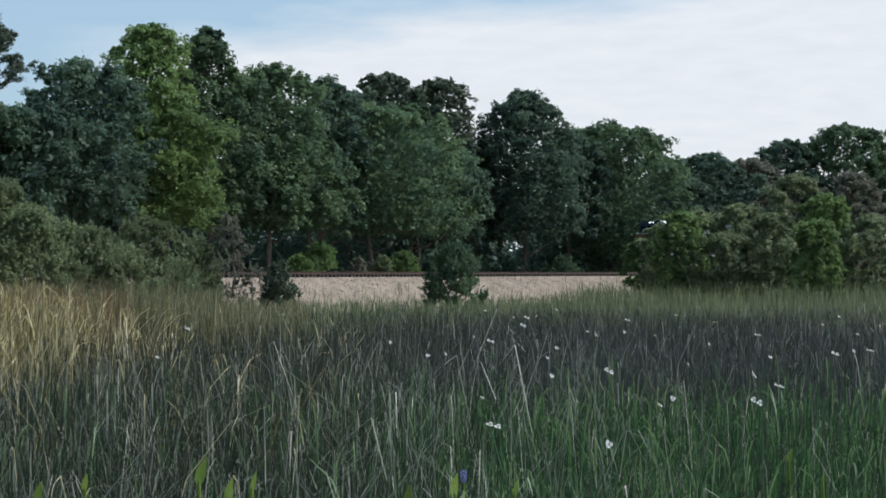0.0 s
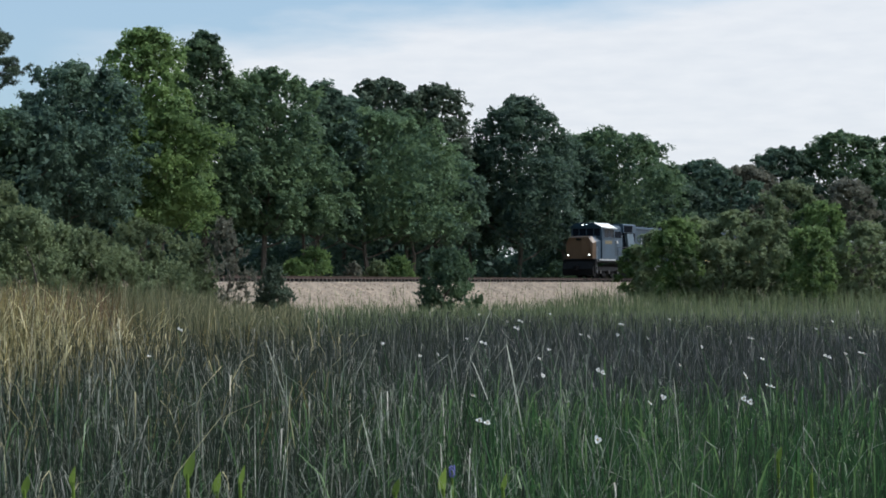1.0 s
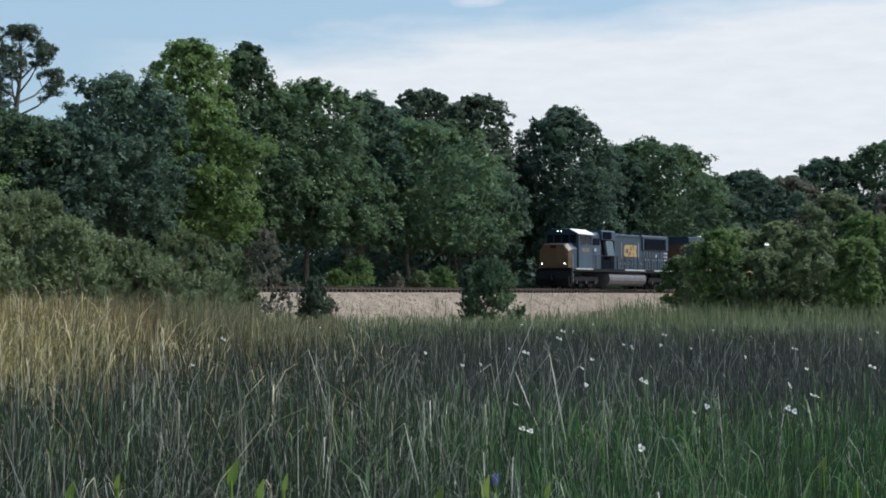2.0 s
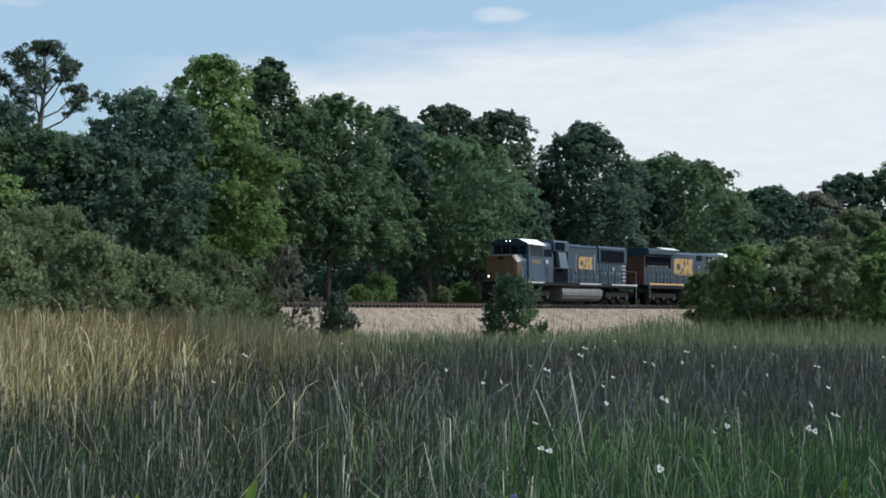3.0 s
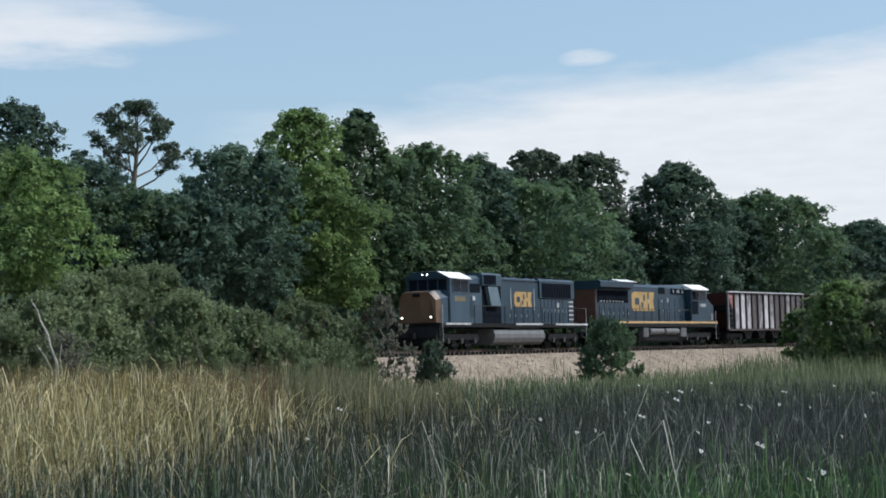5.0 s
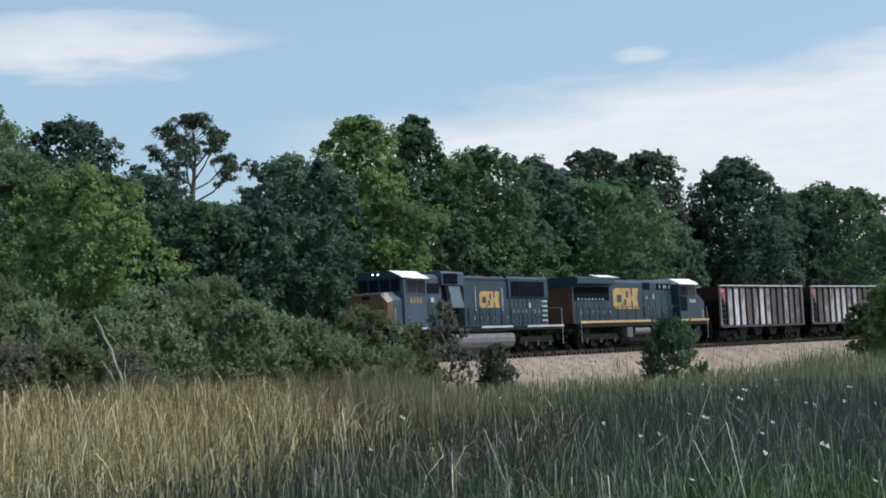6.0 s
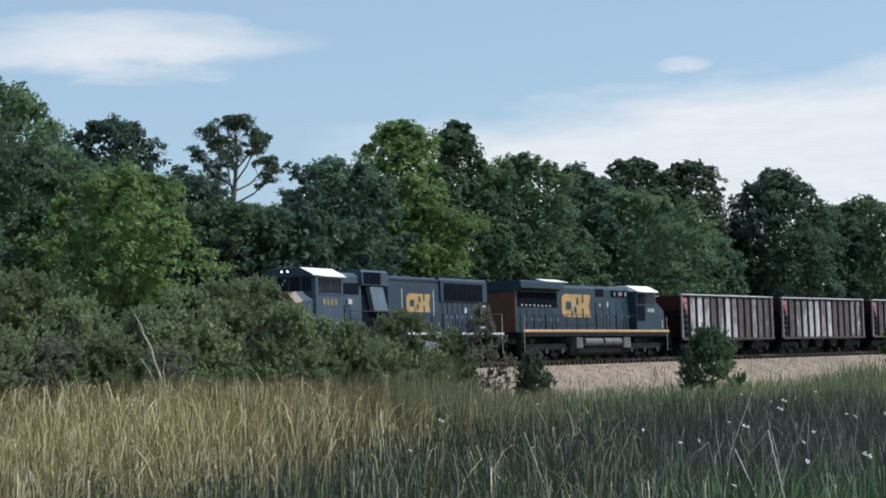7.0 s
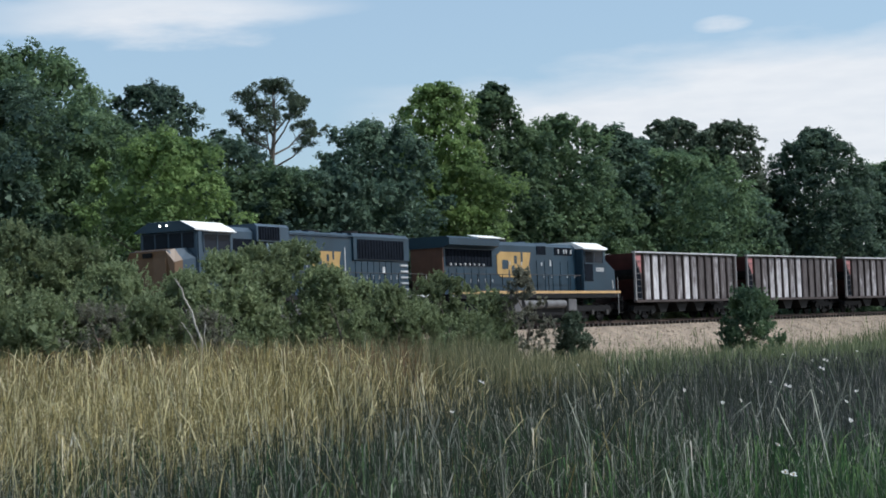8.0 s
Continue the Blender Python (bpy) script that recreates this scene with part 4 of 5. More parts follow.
def steps(t, x, sgn):
    """Corner steps beneath the deck."""
    for y in (-1.38, 1.38):
        bm = bmesh.new()
        for z in (0.45, 0.85, 1.25):
            box(bm, x, x + 0.5 * sgn if sgn > 0 else x, y - 0.16, y + 0.16, z, z + 0.04) if sgn > 0 else box(bm, x - 0.5, x, y - 0.16, y + 0.16, z, z + 0.04)
        xo = x + 0.52 * sgn
        box(bm, min(xo, xo - 0.03 * sgn), max(xo, xo - 0.03 * sgn), y - 0.16, y + 0.16, 0.4, 1.5)
        part("step", bm, M["black"], t)
    part("grab_rail", rod([(x, -1.5, 0.4), (x, -1.5, 2.7)], 0.022), M["pale"], t)


def hood_doors(t, x0, x1, n, y, z0, z1, mat):
    w = (x1 - x0) / n
    for i in range(n):
        bm = boxed(x0 + i * w + 0.035, x0 + (i + 1) * w - 0.035, y - 0.03, y + 0.012, z0, z1, bevel=0.01)
        d = part("hood_door", bm, M[mat], t)
        part("latch", boxed(x0 + (i + 0.82) * w, x0 + (i + 0.82) * w + 0.05, y - 0.055, y - 0.025, (z0 + z1) / 2 - 0.1, (z0 + z1) / 2 + 0.1), M["pale"], d)


def hood_shape(x0, x1, w, z0, z1, cut=0.28):
    """A long hood with chamfered roof edges."""
    bm = bmesh.new()
    prof = [(-w, z0), (-w, z1 - cut), (-w + cut, z1), (w - cut, z1), (w, z1 - cut), (w, z0)]
    a = [bm.verts.new((x0, y, z)) for y, z in prof]
    b = [bm.verts.new((x1, y, z)) for y, z in prof]
    bm.faces.new(a)
    bm.faces.new(b[::-1])
    for i in range(6):
        bm.faces.new((a[i], b[i], b[(i + 1) % 6], a[(i + 1) % 6]))
    bmesh.ops.recalc_face_normals(bm, faces=bm.faces)
    return bm


def louvres(t, x0, x1, y, z0, z1, n, name="grille"):
    g = part(name, boxed(x0, x1, y - 0.02, y + 0.03, z0, z1), M["grille_and_shade"], t, "dark louvred air intake")
    bm = bmesh.new()
    for i in range(n):
        x = x0 + (x1 - x0) * (i + 0.5) / n
        box(bm, x - 0.015, x + 0.015, y - 0.045, y - 0.018, z0 + 0.03, z1 - 0.03)
    part("louvre", bm, M["grille_and_shade"], g)
    return g


def emblem(t, x0, x1, y, z0, z1):
    """A block-shaped company mark: a solid badge with darker recessed bars, no letters."""
    w = x1 - x0
    bm = prism(bmesh.new(), [(x0 + 0.10 * w, z0), (x1, z0), (x1 - 0.06 * w, (z0 + z1) / 2), (x1 + 0.01 * w, z1), (x0 + 0.12 * w, z1), (x0, z1 - 0.2), (x0, z0 + 0.22)], y - 0.028, y + 0.01)
    e = part("emblem", bm, M["emblem"], t, "yellow painted block emblem")
    h = z1 - z0
    for k, (a, b, c, d) in enumerate([(0.14, 0.32, 0.32, 0.68), (0.42, 0.50, 0.16, 0.46), (0.50, 0.58, 0.54, 0.86), (0.70, 0.76, 0.62, 1.0), (0.70, 0.76, 0.0, 0.38), (0.32, 0.36, 0.0, 0.3)]):
        part("mark_bar", boxed(x0 + a * w, x0 + b * w, y - 0.034, y - 0.02, z0 + c * h, z0 + d * h), M["blue"], e)


def number_bars(t, x0, x1, y, z0, z1, mat="number"):
    n = 4
    w = (x1 - x0) / n
    for i in range(n):
        part("number_bar", boxed(x0 + i * w + 0.05, x0 + (i + 1) * w - 0.05, y - 0.02, y + 0.01, z0, z1), M[mat], t)


def lamp_pair(t, x, y0, gap, z, r=0.11, sgn=-1):
    for k in (-0.5, 0.5):
        h = part("headlight", cyl(bmesh.new(), (x, y0 + k * gap, z), (x + 0.12 * -sgn, y0 + k * gap, z), r * 1.25, n=14), M["black"], t)
        part("lens", cyl(bmesh.new(), (x + 0.03 * sgn, y0 + k * gap, z), (x - 0.01 * sgn, y0 + k * gap, z), r, n=14), M["lamp"], h, "lit white headlight")


def coupler(t, x, sgn):
    bm = boxed(min(x, x + 0.55 * sgn), max(x, x + 0.55 * sgn), -0.14, 0.14, 0.72, 1.02, bevel=0.03)
    box(bm, min(x + 0.4 * sgn, x + 0.75 * sgn), max(x + 0.4 * sgn, x + 0.75 * sgn), -0.22, 0.18, 0.68, 1.06, bevel=0.04)
    part("coupler", bm, M["black"], t)


def cab_roof(x0, x1, w, z0, z1, front=0.0):
    """Five-plane roof: flat middle and falling sides, with a thin edge."""
    bm = bmesh.new()
    prof = [(-w - 0.06, z0), (-w * 0.55, z1), (w * 0.55, z1), (w + 0.06, z0), (w + 0.06, z0 - 0.06), (-w - 0.06, z0 - 0.06)]
    a = [bm.verts.new((x0 - (front if z >= z1 else 0), y, z)) for y, z in prof]
    b = [bm.verts.new((x1, y, z)) for y, z in prof]
    bm.faces.new(a)
    bm.faces.new(b[::-1])
    for i in range(6):
        bm.faces.new((a[i], b[i], b[(i + 1) % 6], a[(i + 1) % 6]))
    bmesh.ops.recalc_face_normals(bm, faces=bm.faces)
    return bm


def make_cab(t, x0, x1, front, mat):
    """A wide cab between x0 and x1; front is -1 when it faces -x. Returns nothing; window, door and roof are parts."""
    w = 1.5
    body = part("cab", boxed(x0, x1, -w, w, 1.64, 4.38, bevel=0.05), M[mat], t)
    xf = x0 if front < 0 else x1
    a, b = (x0 + 0.42, x1 - 0.28) if front < 0 else (x0 + 0.28, x1 - 0.42)
    for y in (-w, w):
        k = 0.02 if y > 0 else -0.02
        y0, y1 = sorted((y - k * 0.4, y + k))
        win = part("side_window", boxed(a, b, y0, y1, 3.52, 4.2), M["glass"], body, "dark cab side window")
        fr = bmesh.new()
        y0, y1 = sorted((y, y + k * 1.8))
        for u0, u1, v0, v1 in ((a - 0.06, b + 0.06, 3.45, 3.52), (a - 0.06, b + 0.06, 4.2, 4.26), (a - 0.06, a, 3.45, 4.26), (b, b + 0.06, 3.45, 4.26), ((a + b) / 2 - 0.03, (a + b) / 2 + 0.03, 3.52, 4.2)):
            box(fr, u0, u1, y0, y1, v0, v1)
        part("window_frame", fr, M[mat], win)
    for y0, y1 in ((-1.3, -0.75), (-0.65, -0.05), (0.05, 0.65), (0.75, 1.3)):
        q0, q1 = sorted((xf, xf + 0.025 * front))
        part("windshield", boxed(q0, q1, y0, y1, 3.62, 4.28), M["glass"], body, "dark windshield pane")
    part("cab_roof", cab_roof(x0 - (0.25 if front < 0 else 0.05), x1 + (0.25 if front > 0 else 0.05), w, 4.42, 4.78), M["roof_white"], body, "bright white cab roof")
    v0, v1 = (x0 - 0.3, x0 - 0.26) if front < 0 else (x1 + 0.26, x1 + 0.3)
    part("front_visor", prism_y([(-w - 0.05, 4.34), (-w - 0.05, 4.41), (-w * 0.55, 4.77), (w * 0.55, 4.77), (w + 0.05, 4.41), (w + 0.05, 4.34)], v0, v1), M["blue"], body)
    ledge = bmesh.new()
    box(ledge, a - 0.05, b + 0.1, -w - 0.32, -w, 4.3, 4.335)
    part("sunshade", ledge, M["roof_white"], body)
    return body


def make_lead():
    t = thing("locomotive", "blue diesel locomotive with yellow nose and white cab roof, lights on", "locomotive", "locomotives of the train")
    deck = part("deck", boxed(0.5, 21.9, -1.5, 1.5, 1.36, 1.62, bevel=0.02), M["black"], t)
    for a, b in ((1.2, 4.4), (10.6, 14.6), (16.6, 21.8)):
        part("sill_plate", boxed(a, b, -1.53, -1.5, 1.52, 1.64), M["pale"], deck)
    part("pilot", prism(bmesh.new(), [(0.1, 0.25), (0.6, 0.2), (0.8, 1.4), (0.35, 1.4), (0.0, 0.8)], -1.45, 1.45), M["black"], t, "black snow-plough pilot")
    # nose: a faceted wedge
    bm = bmesh.new()
    prof = [(-1.45, 1.62), (-1.45, 3.15), (-0.95, 3.6), (0.95, 3.6), (1.45, 3.15), (1.45, 1.62)]
    a = [bm.verts.new((0.62 if abs(y) > 1 else 0.34, y * (0.86 if abs(y) > 1 else 1.0), z * 1.0 - (0.08 if z > 3 else 0))) for y, z in prof]
    b = [bm.verts.new((2.2, y, z + (0.1 if z > 3 else 0))) for y, z in prof]
    bm.faces.new(a[::-1])
    for i in range(6):
        bm.faces.new((a[i], a[(i + 1) % 6], b[(i + 1) % 6], b[i]))
    bm.faces.new(b)
    bmesh.ops.recalc_face_normals(bm, faces=bm.faces)
    nose = part("nose", bm, M["grey_blue"], t)
    bm = bmesh.new()
    pr2 = [(-1.27, 1.66), (-1.27, 3.0), (-0.92, 3.48), (0.92, 3.48), (1.27, 3.0), (1.27, 1.66)]
    a = [bm.verts.new((0.27 if abs(y) < 1 else 0.40, y, z)) for y, z in pr2]
    b = [bm.verts.new((0.80, y * 1.1, z + (0.1 if z > 2 else 0))) for y, z in pr2]
    bm.faces.new(a[::-1])
    bm.faces.new(b)
    for i in range(6):
        bm.faces.new((a[i], a[(i + 1) % 6], b[(i + 1) % 6], b[i]))
    bmesh.ops.recalc_face_normals(bm, faces=bm.faces)
    part("nose_front", bm, M["yellow"], nose, "weathered yellow nose")
    part("nose_door", boxed(0.24, 0.30, -0.95, -0.3, 1.75, 3.2, bevel=0.02), M["yellow"], nose)
    part("nose_light", boxed(0.22, 0.30, -0.25, 0.25, 3.22, 3.42, bevel=0.02), M["black"], nose)
    lamp_pair(t, 0.25, 0.0, 2.0, 1.98, r=0.052)
    cab = make_cab(t, 1.75, 4.35, -1, "grey_blue")
    number_bars(cab, 2.35, 3.75, -1.5, 2.95, 3.25)
    lamp_pair(t, 1.42, 0.0, 0.34, 4.60, r=0.042)
    part("number_board", boxed(1.5, 1.72, -0.75, 0.75, 4.45, 4.76, bevel=0.03), M["blue"], cab)
    # equipment behind the cab
    part("electrical_cabinet", hood_shape(4.35, 6.6, 1.15, 1.62, 4.62, 0.2), M["grey_blue"], t)
    # raised dark plate that draws the shade of a recess
    part("cabinet_recess", boxed(4.42, 6.3, -1.19, -1.15, 3.55, 4.1), M["grille_and_shade"], t)
    part("cabinet_door", boxed(4.9, 5.5, -1.19, -1.15, 2.0, 3.0), M["blue"], t)
    part("signal_box", boxed(5.2, 5.55, -1.24, -1.16, 3.05, 3.3), M["pale"], t)
    part("blower_housing", hood_shape(6.4, 9.0, 1.34, 4.02, 4.8, 0.12), M["grey_blue"], t)
    louvres(t, 6.55, 8.2, -1.35, 4.08, 4.68, 8)
    part("air_filter_duct", prism(bmesh.new(), [(6.6, 1.62), (9.5, 1.62), (9.5, 4.02), (7.0, 4.02)], -1.02, 1.02), M["grille_and_shade"], t)
    part("slanted_panel", prism(bmesh.new(), [(7.6, 2.75), (9.0, 2.75), (8.5, 3.95), (7.2, 3.95)], -1.3, -1.04), M["pale_blue"], t, "pale slanted steel panel")
    # engine hood
    hood = part("engine_hood", hood_shape(9.4, 15.1, 1.0, 1.62, 4.62, 0.22), M["blue"], t)
    hood2 = part("radiator_hood", hood_shape(15.1, 20.6, 1.0, 1.62, 3.5, 0.05), M["blue"], t)
    part("radiator_housing", prism_y([(-1.0, 3.3), (-1.09, 3.36), (-1.09, 4.48), (-0.95, 4.66), (0.95, 4.66), (1.09, 4.48), (1.09, 3.36), (1.0, 3.3)], 15.1, 20.6), M["blue"], t)
    louvres(t, 15.45, 20.0, -1.10, 3.40, 4.36, 16, "radiator_grille")
    # the sun's bright line along the roof, drawn with a lighter paint
    part("roof_edge", boxed(9.4, 20.6, -1.12, -0.98, 4.47, 4.52), M["grey_blue"], t, "roof edge strip painted paler as if sunlit")
    part("door_placard", boxed(17.9, 18.15, -1.06, -1.02, 2.75, 3.05), M["pale"], hood2)
    hood_doors(hood, 10.0, 15.0, 6, -1.0, 1.75, 2.55, "blue")
    hood_doors(hood2, 15.3, 19.4, 7, -1.0, 1.75, 3.3, "blue")
    emblem(hood, 11.4, 14.0, -1.0, 2.7, 3.72)
    for x in (10.9, 14.35):
        part("bracket_mark", boxed(x, x + 0.07, -1.025, -0.995, 2.55, 3.95), M["pale"], hood)
    ladder = bmesh.new()
    for z in (1.9, 2.2, 2.5, 2.8, 3.1):
        box(ladder, 19.75, 20.5, -1.06, -1.0, z, z + 0.09)
    part("hood_step", ladder, M["pale"], hood2)
    for x in (16.0, 17.8, 19.6):
        fan = part("roof_fan", cyl(bmesh.new(), (x, 0, 4.68), (x, 0, 4.8), 0.72, n=22), M["black"], t)
    part("exhaust_stack", boxed(12.2, 13.3, -0.3, 0.3, 4.55, 4.78, bevel=0.03), M["black"], t)
    part("horn", rod([(9.8, 0, 4.6), (9.8, 0, 4.78), (9.3, 0, 4.82)], 0.06), M["pale"], t)
    for x in (10.5, 11.6, 13.6, 14.7):
        part("hatch", boxed(x, x + 0.6, -0.75, -0.2, 4.6, 4.67, bevel=0.02), M["grey_blue"], hood)
    tank = [(-1.0, 0.25), (-1.3, 0.42), (-1.44, 0.7), (-1.44, 0.95), (-1.34, 1.2), (-1.15, 1.3)]
    part("fuel_tank", prism_y(tank + [(-y, z) for y, z in reversed(tank)], 7.7, 15.0), M["tank"], t, "grey rounded fuel tank")
    part("air_reservoir", cyl(bmesh.new(), (9.5, -1.3, 1.42), (14.2, -1.3, 1.42), 0.1, n=10), M["worn_grey"], t)
    truck(t, 1.5, (0.4, 2.1, 3.8), 0.53)
    truck(t, 16.3, (0.4, 2.1, 3.8), 0.53)
    handrail(t, 5.0, 21.5, -1.46, 1.62, 2.7)
    handrail(t, 5.0, 21.5, 1.46, 1.62, 2.7, 2.7)
    steps(t, 0.8, -1)
    steps(t, 21.6, 1)
    coupler(t, 0.2, -1)
    coupler(t, 21.8, 1)
    return t


def prism_y(prof, x0, x1):
    """Extrude an outline of (y, z) points along x."""
    bm = bmesh.new()
    a = [bm.verts.new((x0, y, z)) for y, z in prof]
    b = [bm.verts.new((x1, y, z)) for y, z in prof]
    bm.faces.new(a)
    bm.faces.new(b[::-1])
    n = len(a)
    for i in range(n):
        bm.faces.new((a[i], b[i], b[(i + 1) % n], a[(i + 1) % n]))
    bmesh.ops.recalc_face_normals(bm, faces=bm.faces)
    return bm


def make_second():
    t = thing("locomotive", "dark blue diesel locomotive with yellow sill stripe, running hood first", "locomotive", "locomotives of the train")
    deck = part("deck", boxed(0.7, 21.3, -1.5, 1.5, 1.4, 1.66, bevel=0.02), M["black"], t)
    part("stripe", boxed(0.9, 21.3, -1.53, -1.5, 1.68, 1.83), M["stripe"], deck, "bright yellow sill stripe")
    hood = part("engine_hood", hood_shape(1.0, 16.4, 1.0, 1.66, 4.62, 0.2), M["blue"], t)
    part("hood_end", boxed(0.9, 1.0, -0.99, 0.99, 1.7, 4.35), M["rust_yellow"], t, "rusty orange-brown hood end")
    part("radiator_wing", prism_y([(-1.0, 4.15), (-1.5, 4.3), (-1.5, 4.66), (-1.3, 4.76), (1.3, 4.76), (1.5, 4.66), (1.5, 4.3), (1.0, 4.15)], 0.8, 6.2), M["blue"], t)
    part("roof_awning", prism_y([(-1.5, 4.7), (-0.7, 4.9), (-0.7, 4.93), (-1.52, 4.73)], 4.0, 6.8), M["roof_white"], t, "sunlit pale roof panel")
    louvres(t, 1.2, 6.1, -1.02, 3.2, 4.1, 14, "radiator_grille")
    for i in range(8):
        part("valve", boxed(1.5 + i * 0.5, 1.62 + i * 0.5, -1.12, -1.04, 3.22, 3.34), M["pale"], t)
    hood_doors(hood, 1.4, 6.2, 6, -1.0, 1.8, 3.05, "blue")
    hood_doors(hood, 11.3, 16.2, 5, -1.0, 1.8, 3.6, "blue")
    emblem(hood, 6.7, 10.6, -1.0, 2.62, 4.05)
    for x in (8.0, 9.4):
        part("marker", boxed(x, x + 0.12, -1.06, -1.03, 3.3, 3.5), M["pale"], hood)
    part("hood_vent", boxed(11.4, 12.5, -1.03, -1.0, 3.95, 4.45), M["grille_and_shade"], hood)
    part("cabinet_vent", boxed(13.6, 15.9, -1.03, -1.0, 3.95, 4.4), M["grille_and_shade"], hood)
    for x in (14.0, 14.7, 15.0, 15.6):
        part("placard", boxed(x, x + 0.12, -1.06, -1.02, 4.05, 4.3), M["pale"], hood)
    for x in (11.8, 12.9):
        part("placard", boxed(x, x + 0.16, -1.06, -1.02, 3.3, 3.5 + 0.15 * (x > 12)), M["pale"], hood)
    cab = make_cab(t, 16.3, 19.4, 1, "blue")
    # near-black plate on the cab side draws the doorway's shaded inside
    part("cab_door", boxed(16.45, 17.6, -1.52, -1.49, 2.4, 4.25), M["grille_and_shade"], cab, "dark plate drawn as the shade inside the cab doorway")
    part("number_board", boxed(19.3, 19.5, -0.7, 0.7, 4.42, 4.72, bevel=0.03), M["blue"], cab)
    nose = part("nose", prism(bmesh.new(), [(19.3, 1.66), (19.3, 3.75), (19.6, 3.75), (20.9, 3.1), (21.0, 1.66)], -1.35, 1.35), M["blue"], t)
    part("nose_stripe", boxed(20.99, 21.03, -1.3, 1.3, 1.9, 2.6), M["yellow"], nose)
    part("marker", boxed(20.5, 20.62, -1.38, -1.34, 1.95, 2.5), M["pale"], nose)
    number_bars(cab, 18.0, 19.1, -1.5, 3.0, 3.25, "pale")
    for a, b in ((7.7, 8.6), (14.3, 15.4)):
        part("battery_box", boxed(a, b, -1.45, 1.45, 0.65, 1.38, bevel=0.04), M["worn_grey"], t)
    for a, b in ((8.9, 11.3), (11.6, 14.0)):
        part("air_tank", cyl(bmesh.new(), (a, -1.25, 1.08), (b, -1.25, 1.08), 0.26, n=16), M["tank"], t)
    part("fuel_tank", boxed(7.2, 15.4, -1.2, 1.2, 0.25, 0.95, bevel=0.15), M["black"], t)
    for x in (3.0, 7.0, 10.0, 12.5):
        part("hatch", boxed(x, x + 0.9, -0.6, 0.6, 4.6, 4.7, bevel=0.02), M["grey_blue"], hood)
    part("exhaust_stack", boxed(8.4, 9.2, -0.3, 0.3, 4.6, 4.82, bevel=0.03), M["black"], t)
    truck(t, 1.5, (0.6, 2.6, 4.6), 0.53)
    truck(t, 15.6, (0.2, 2.2, 4.2), 0.53)
    handrail(t, 1.0, 16.0, -1.46, 1.66, 2.75)
    handrail(t, 1.0, 16.0, 1.46, 1.66, 2.75, 2.7)
    steps(t, 1.0, -1)
    steps(t, 21.0, 1)
    coupler(t, 0.7, -1)
    coupler(t, 21.3, 1)
    return t


def make_hopper():
    L = 15.2
    t = thing("hopper_car", "weathered grey-brown open coal hopper car with upright ribs", "hopper car", "hopper cars in the train")
    # open body: two sides, sloping end sheets and floor
    for y in (-1.42, 1.38):
        part("side_sheet", boxed(0.0, L, y, y + 0.04, 1.2, 4.22), M["hopper"], t)
    n = 13
    for sgn in (-1, 1):
        for i in range(n):
            x = 1.25 + (L - 1.6) * i / (n - 1)
            y0, y1 = sorted((sgn * 1.425, sgn * 1.58))
            # dark ribs beside pale panels paint in the shadow strips the ribs cast
            part("rib", boxed(x - 0.09, x + 0.09, y0, y1, 1.22, 4.16, bevel=0.025), M["hopper"], t)
            if i < n - 1:
                x2 = x + (L - 1.6) / (n - 1)
                y0, y1 = sorted((sgn * 1.423, sgn * 1.45))
                part("side_panel", boxed(x + 0.11, x2 - 0.11, y0, y1, 1.26, 4.14, bevel=0.01), M["panel"], t)
        y0, y1 = sorted((sgn * 1.38, sgn * 1.62))
        part("top_chord", boxed(-0.05, L + 0.05, y0, y1, 4.22, 4.33, bevel=0.02), M["pale"], t)
        part("side_sill", boxed(-0.05, L + 0.05, y0, y1, 1.08, 1.24, bevel=0.02), M["hopper"], t)
    for x0, x1 in ((0.0, 2.2), (L, L - 2.2)):
        s = 1 if x1 > x0 else -1
        part("end_sheet", prism(bmesh.new(), [(x0, 4.22), (x0 + 0.05 * s, 4.22), (x1 + 0.05 * s, 1.3), (x1, 1.3)], -1.38, 1.38), M["hopper_red"], t, "red-oxide sloping end sheet")
        part("end_post", boxed(min(x0, x0 + 0.12 * s), max(x0, x0 + 0.12 * s), -1.57, -1.45, 1.2, 4.2), M["rib"], t)
        for k in range(7):
            z = 1.3 + k * 0.4
            part("rung", boxed(min(x0 + 0.1 * s, x0 + 0.9 * s), max(x0 + 0.1 * s, x0 + 0.9 * s), -1.52, -1.48, z, z + 0.04), M["worn_grey"], t)
    # pale red triangle: sunlight on the corner, put into colour
    part("corner_patch", prism(bmesh.new(), [(0.12, 4.1), (1.05, 4.1), (1.05, 2.9)], -1.45, -1.425), M["pink"], t, "red corner with the sunlight put into a paler triangle")
    # dark plate that draws the corner's shade on the closed side sheet
    part("corner_opening", prism(bmesh.new(), [(0.12, 4.0), (0.95, 2.8), (1.05, 1.25), (0.12, 1.25)], -1.44, -1.423), M["grille_and_shade"], t)
    part("coal_load", boxed(0.6, L - 0.6, -1.37, 1.37, 2.6, 3.4, bevel=0.2), M["black"], t)
    part("centre_sill", boxed(-0.3, L + 0.3, -0.3, 0.3, 0.75, 1.15), M["black"], t)
    for x in (4.3, 7.0, 9.7):
        part("discharge_chute", prism(bmesh.new(), [(x - 1.0, 1.2), (x + 1.0, 1.2), (x + 0.4, 0.45), (x - 0.4, 0.45)], -1.25, 1.25), M["black"], t)
    truck(t, 0.6, (0.3, 2.0), 0.46, "black")
    truck(t, L - 2.9, (0.3, 2.0), 0.46, "black")
    coupler(t, -0.2, -1)
    coupler(t, L + 0.2, 1)
    return t


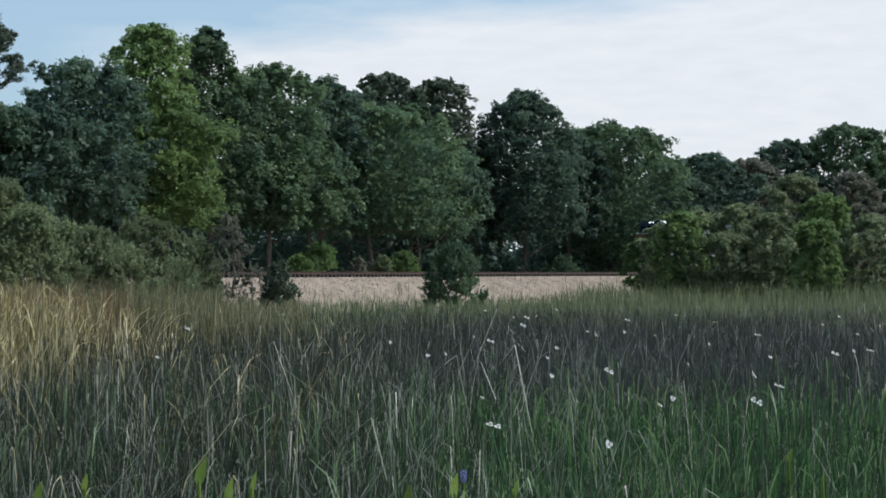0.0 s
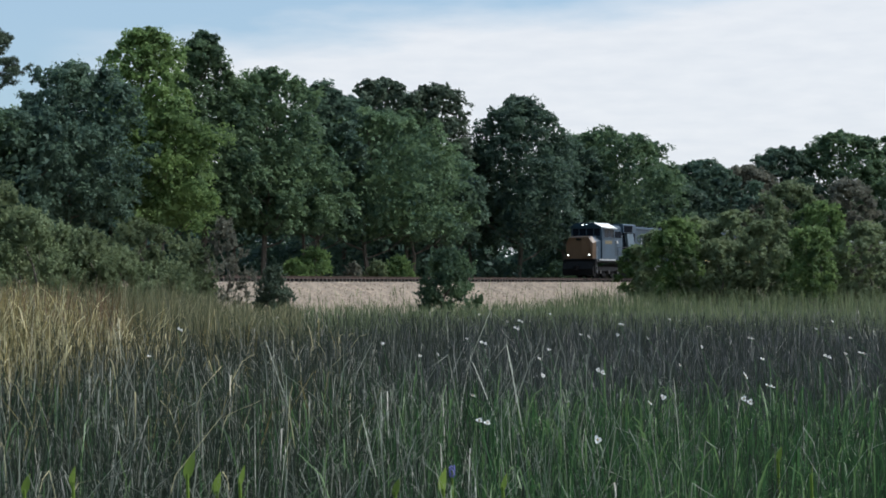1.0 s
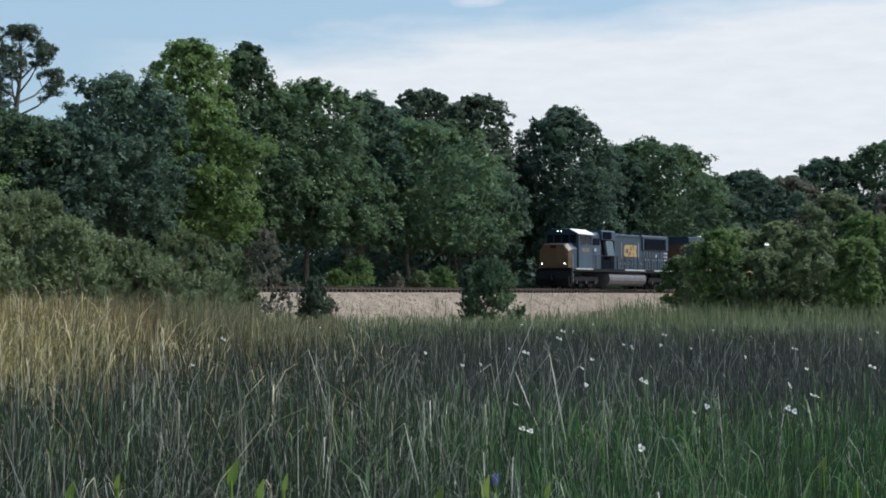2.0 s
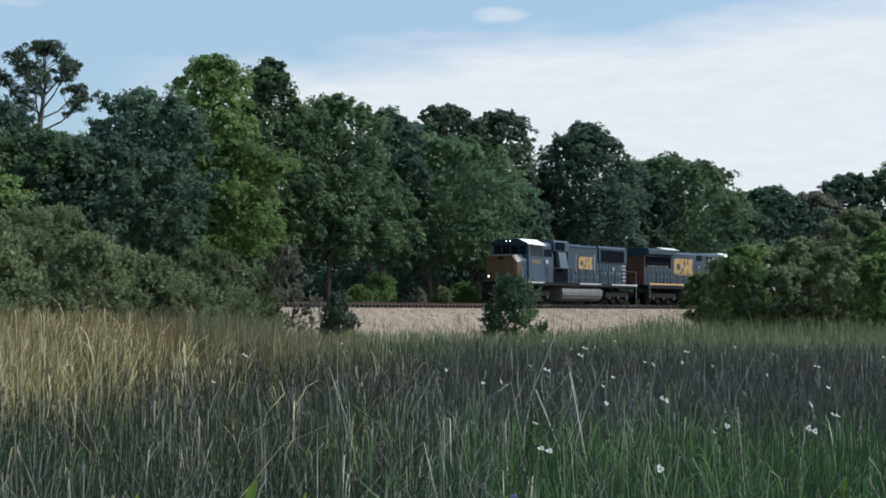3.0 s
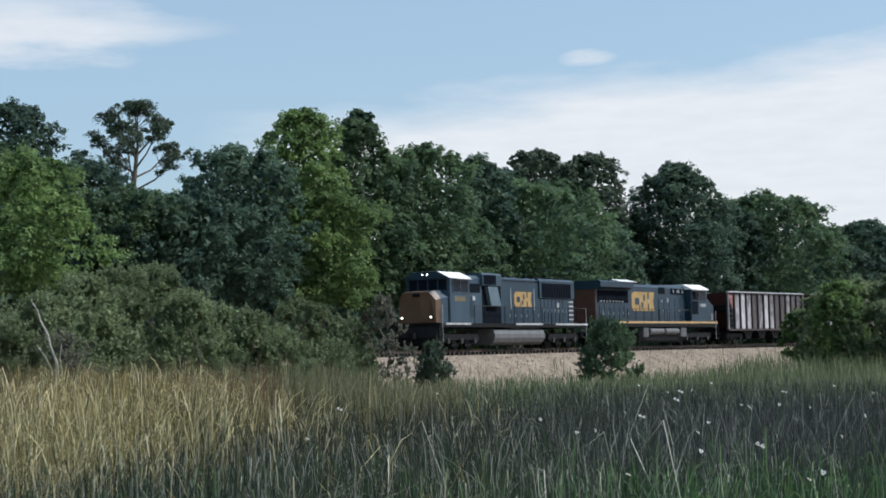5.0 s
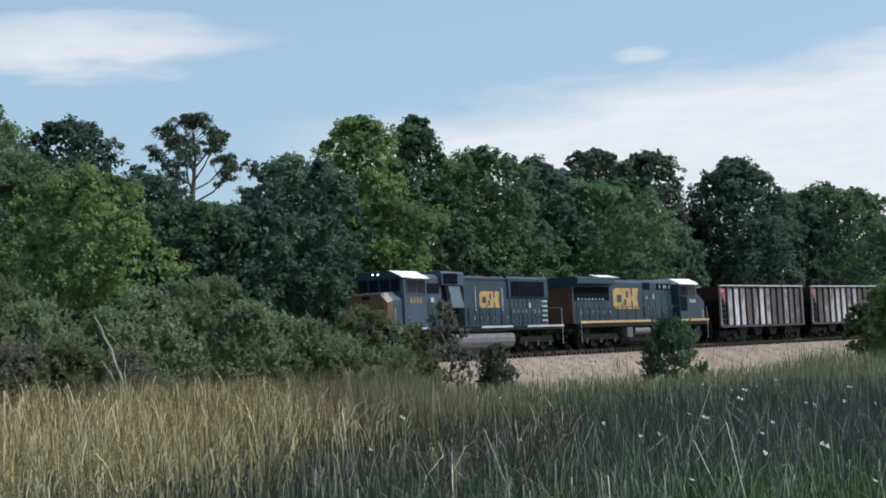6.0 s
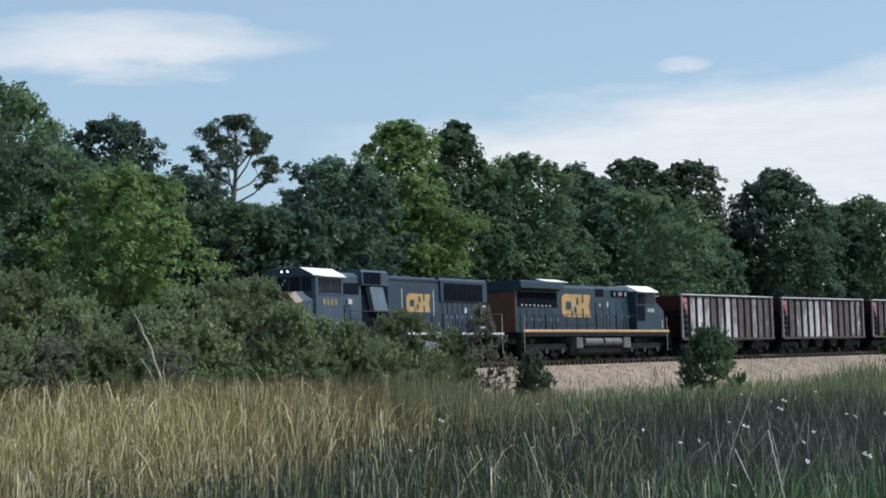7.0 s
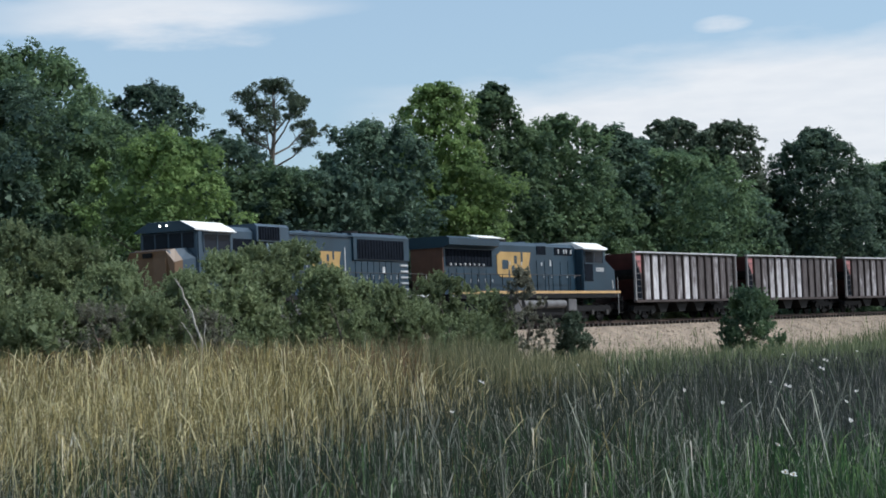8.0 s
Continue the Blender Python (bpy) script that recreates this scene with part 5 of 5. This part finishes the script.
def shift(t):
    """How far the train has moved along the line at t seconds."""
    return -12.996 * (t - 4.5) + 0.017 * (t - 4.5) ** 2


def car_pose(s0, length, t):
    """A car whose front end stands s0 along the line at 4.5 s: its x axis points back along the train."""
    a = track(s0 + shift(t) + length * 0.15)
    b = track(s0 + shift(t) + length * 0.85)
    d = (b - a).normalized()
    o = a - d * length * 0.15
    return pose(o.x, o.y, RAIL, 0, 0, math.degrees(math.atan2(d.y, d.x)))


TIMES = [i * 0.25 for i in range(33)]
lead = make_lead()
second = make_second()
hoppers = [make_hopper()]
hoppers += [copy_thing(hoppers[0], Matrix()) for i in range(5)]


# ---- loose ballast stones on the bank ----
def make_stones():
    n = 12000
    s = rng.uniform(-60, 130, n)
    f = rng.uniform(0, 1, n)
    w = 1.7 + 3.6 * f
    z = np.interp(w, [1.5, 2.0, 3.0, 4.0, 5.2, 9], [-0.345, -0.42, -0.86, -1.35, -2.0, -2.5]) + RAIL
    t2, tm = TH + KAP * s, TH + KAP * s / 2
    c = np.stack([np.cos(tm) * s + np.sin(t2) * w, Y0 + np.sin(tm) * s - np.cos(t2) * w, z], 1)
    # a squat five-sided lump, two rings and a cap, three faces seen as one island
    a = np.arange(4) * math.pi / 2
    ring = np.stack([np.cos(a), np.sin(a), np.zeros(4)], 1)
    k = rng.uniform(0.03, 0.075, n)[:, None, None]
    jit = rng.uniform(0.6, 1.3, (n, 4, 1))
    base = c[:, None, :] + ring[None] * k * jit
    top = c[:, None, :] + ring[None] * k * 0.5 * jit + np.array([0, 0, 1.0]) * k * rng.uniform(0.5, 1.1, (n, 1, 1))
    v = np.concatenate([base, top], 1)
    idx = np.arange(n)[:, None] * 8
    quads = np.array([[0, 1, 5, 4], [1, 2, 6, 5], [2, 3, 7, 6], [3, 0, 4, 7], [4, 5, 6, 7]])
    loops = (idx[:, :, None] + quads[None]).ravel()
    me = bpy.data.meshes.new("ballast_stones")
    me.vertices.add(n * 8)
    me.vertices.foreach_set("co", v.astype(np.float32).ravel())
    me.loops.add(n * 20)
    me.loops.foreach_set("vertex_index", loops.astype(np.int32))
    me.polygons.add(n * 5)
    me.polygons.foreach_set("loop_start", np.arange(0, n * 20, 4, dtype=np.int32))
    me.materials.append(M["stone"])
    me.update(calc_edges=True)
    tagged(new("ballast_stones", me), "loose pinkish-grey crushed stones on the embankment", "stones", kind="stuff")


make_stones()


# ---- sleepers of the track ----
def make_sleepers():
    me = bpy.data.meshes.new("sleeper")
    bm = boxed(-0.115, 0.115, -1.3, 1.3, -0.18, 0.0, bevel=0.012)
    bm.to_mesh(me)
    bm.free()
    me.materials.append(M["tie"])
    for i in range(300):
        s = -45 + i * 0.55
        ob = new("sleeper", me)
        p = track(s, random.uniform(-0.04, 0.04), -0.155)
        ob.parent = line
        ob.location = p
        ob.rotation_euler = (0, 0, TH + KAP * s + random.uniform(-0.02, 0.02))


make_sleepers()


def motions():
    cars = [(lead, -1.4, 22.4), (second, 22.0, 22.2)] + [(h, 45.4 + 17.0 * i, 15.2) for i, h in enumerate(hoppers)]
    for car, s0, length in cars:
        walk(car, [(t, car_pose(s0, length, t)) for t in TIMES])
        for ob in car.children_recursive:
            if ob.name.startswith("wheelset"):
                x, y, r = ob.location
                rows = []
                for i in range(241):
                    q = shift(i / 30) / r
                    rows.append((i / 30, Matrix.Translation((x, y, r)) @ Matrix.Rotation(q, 4, "Y")))
                walk(ob, rows)


motions()
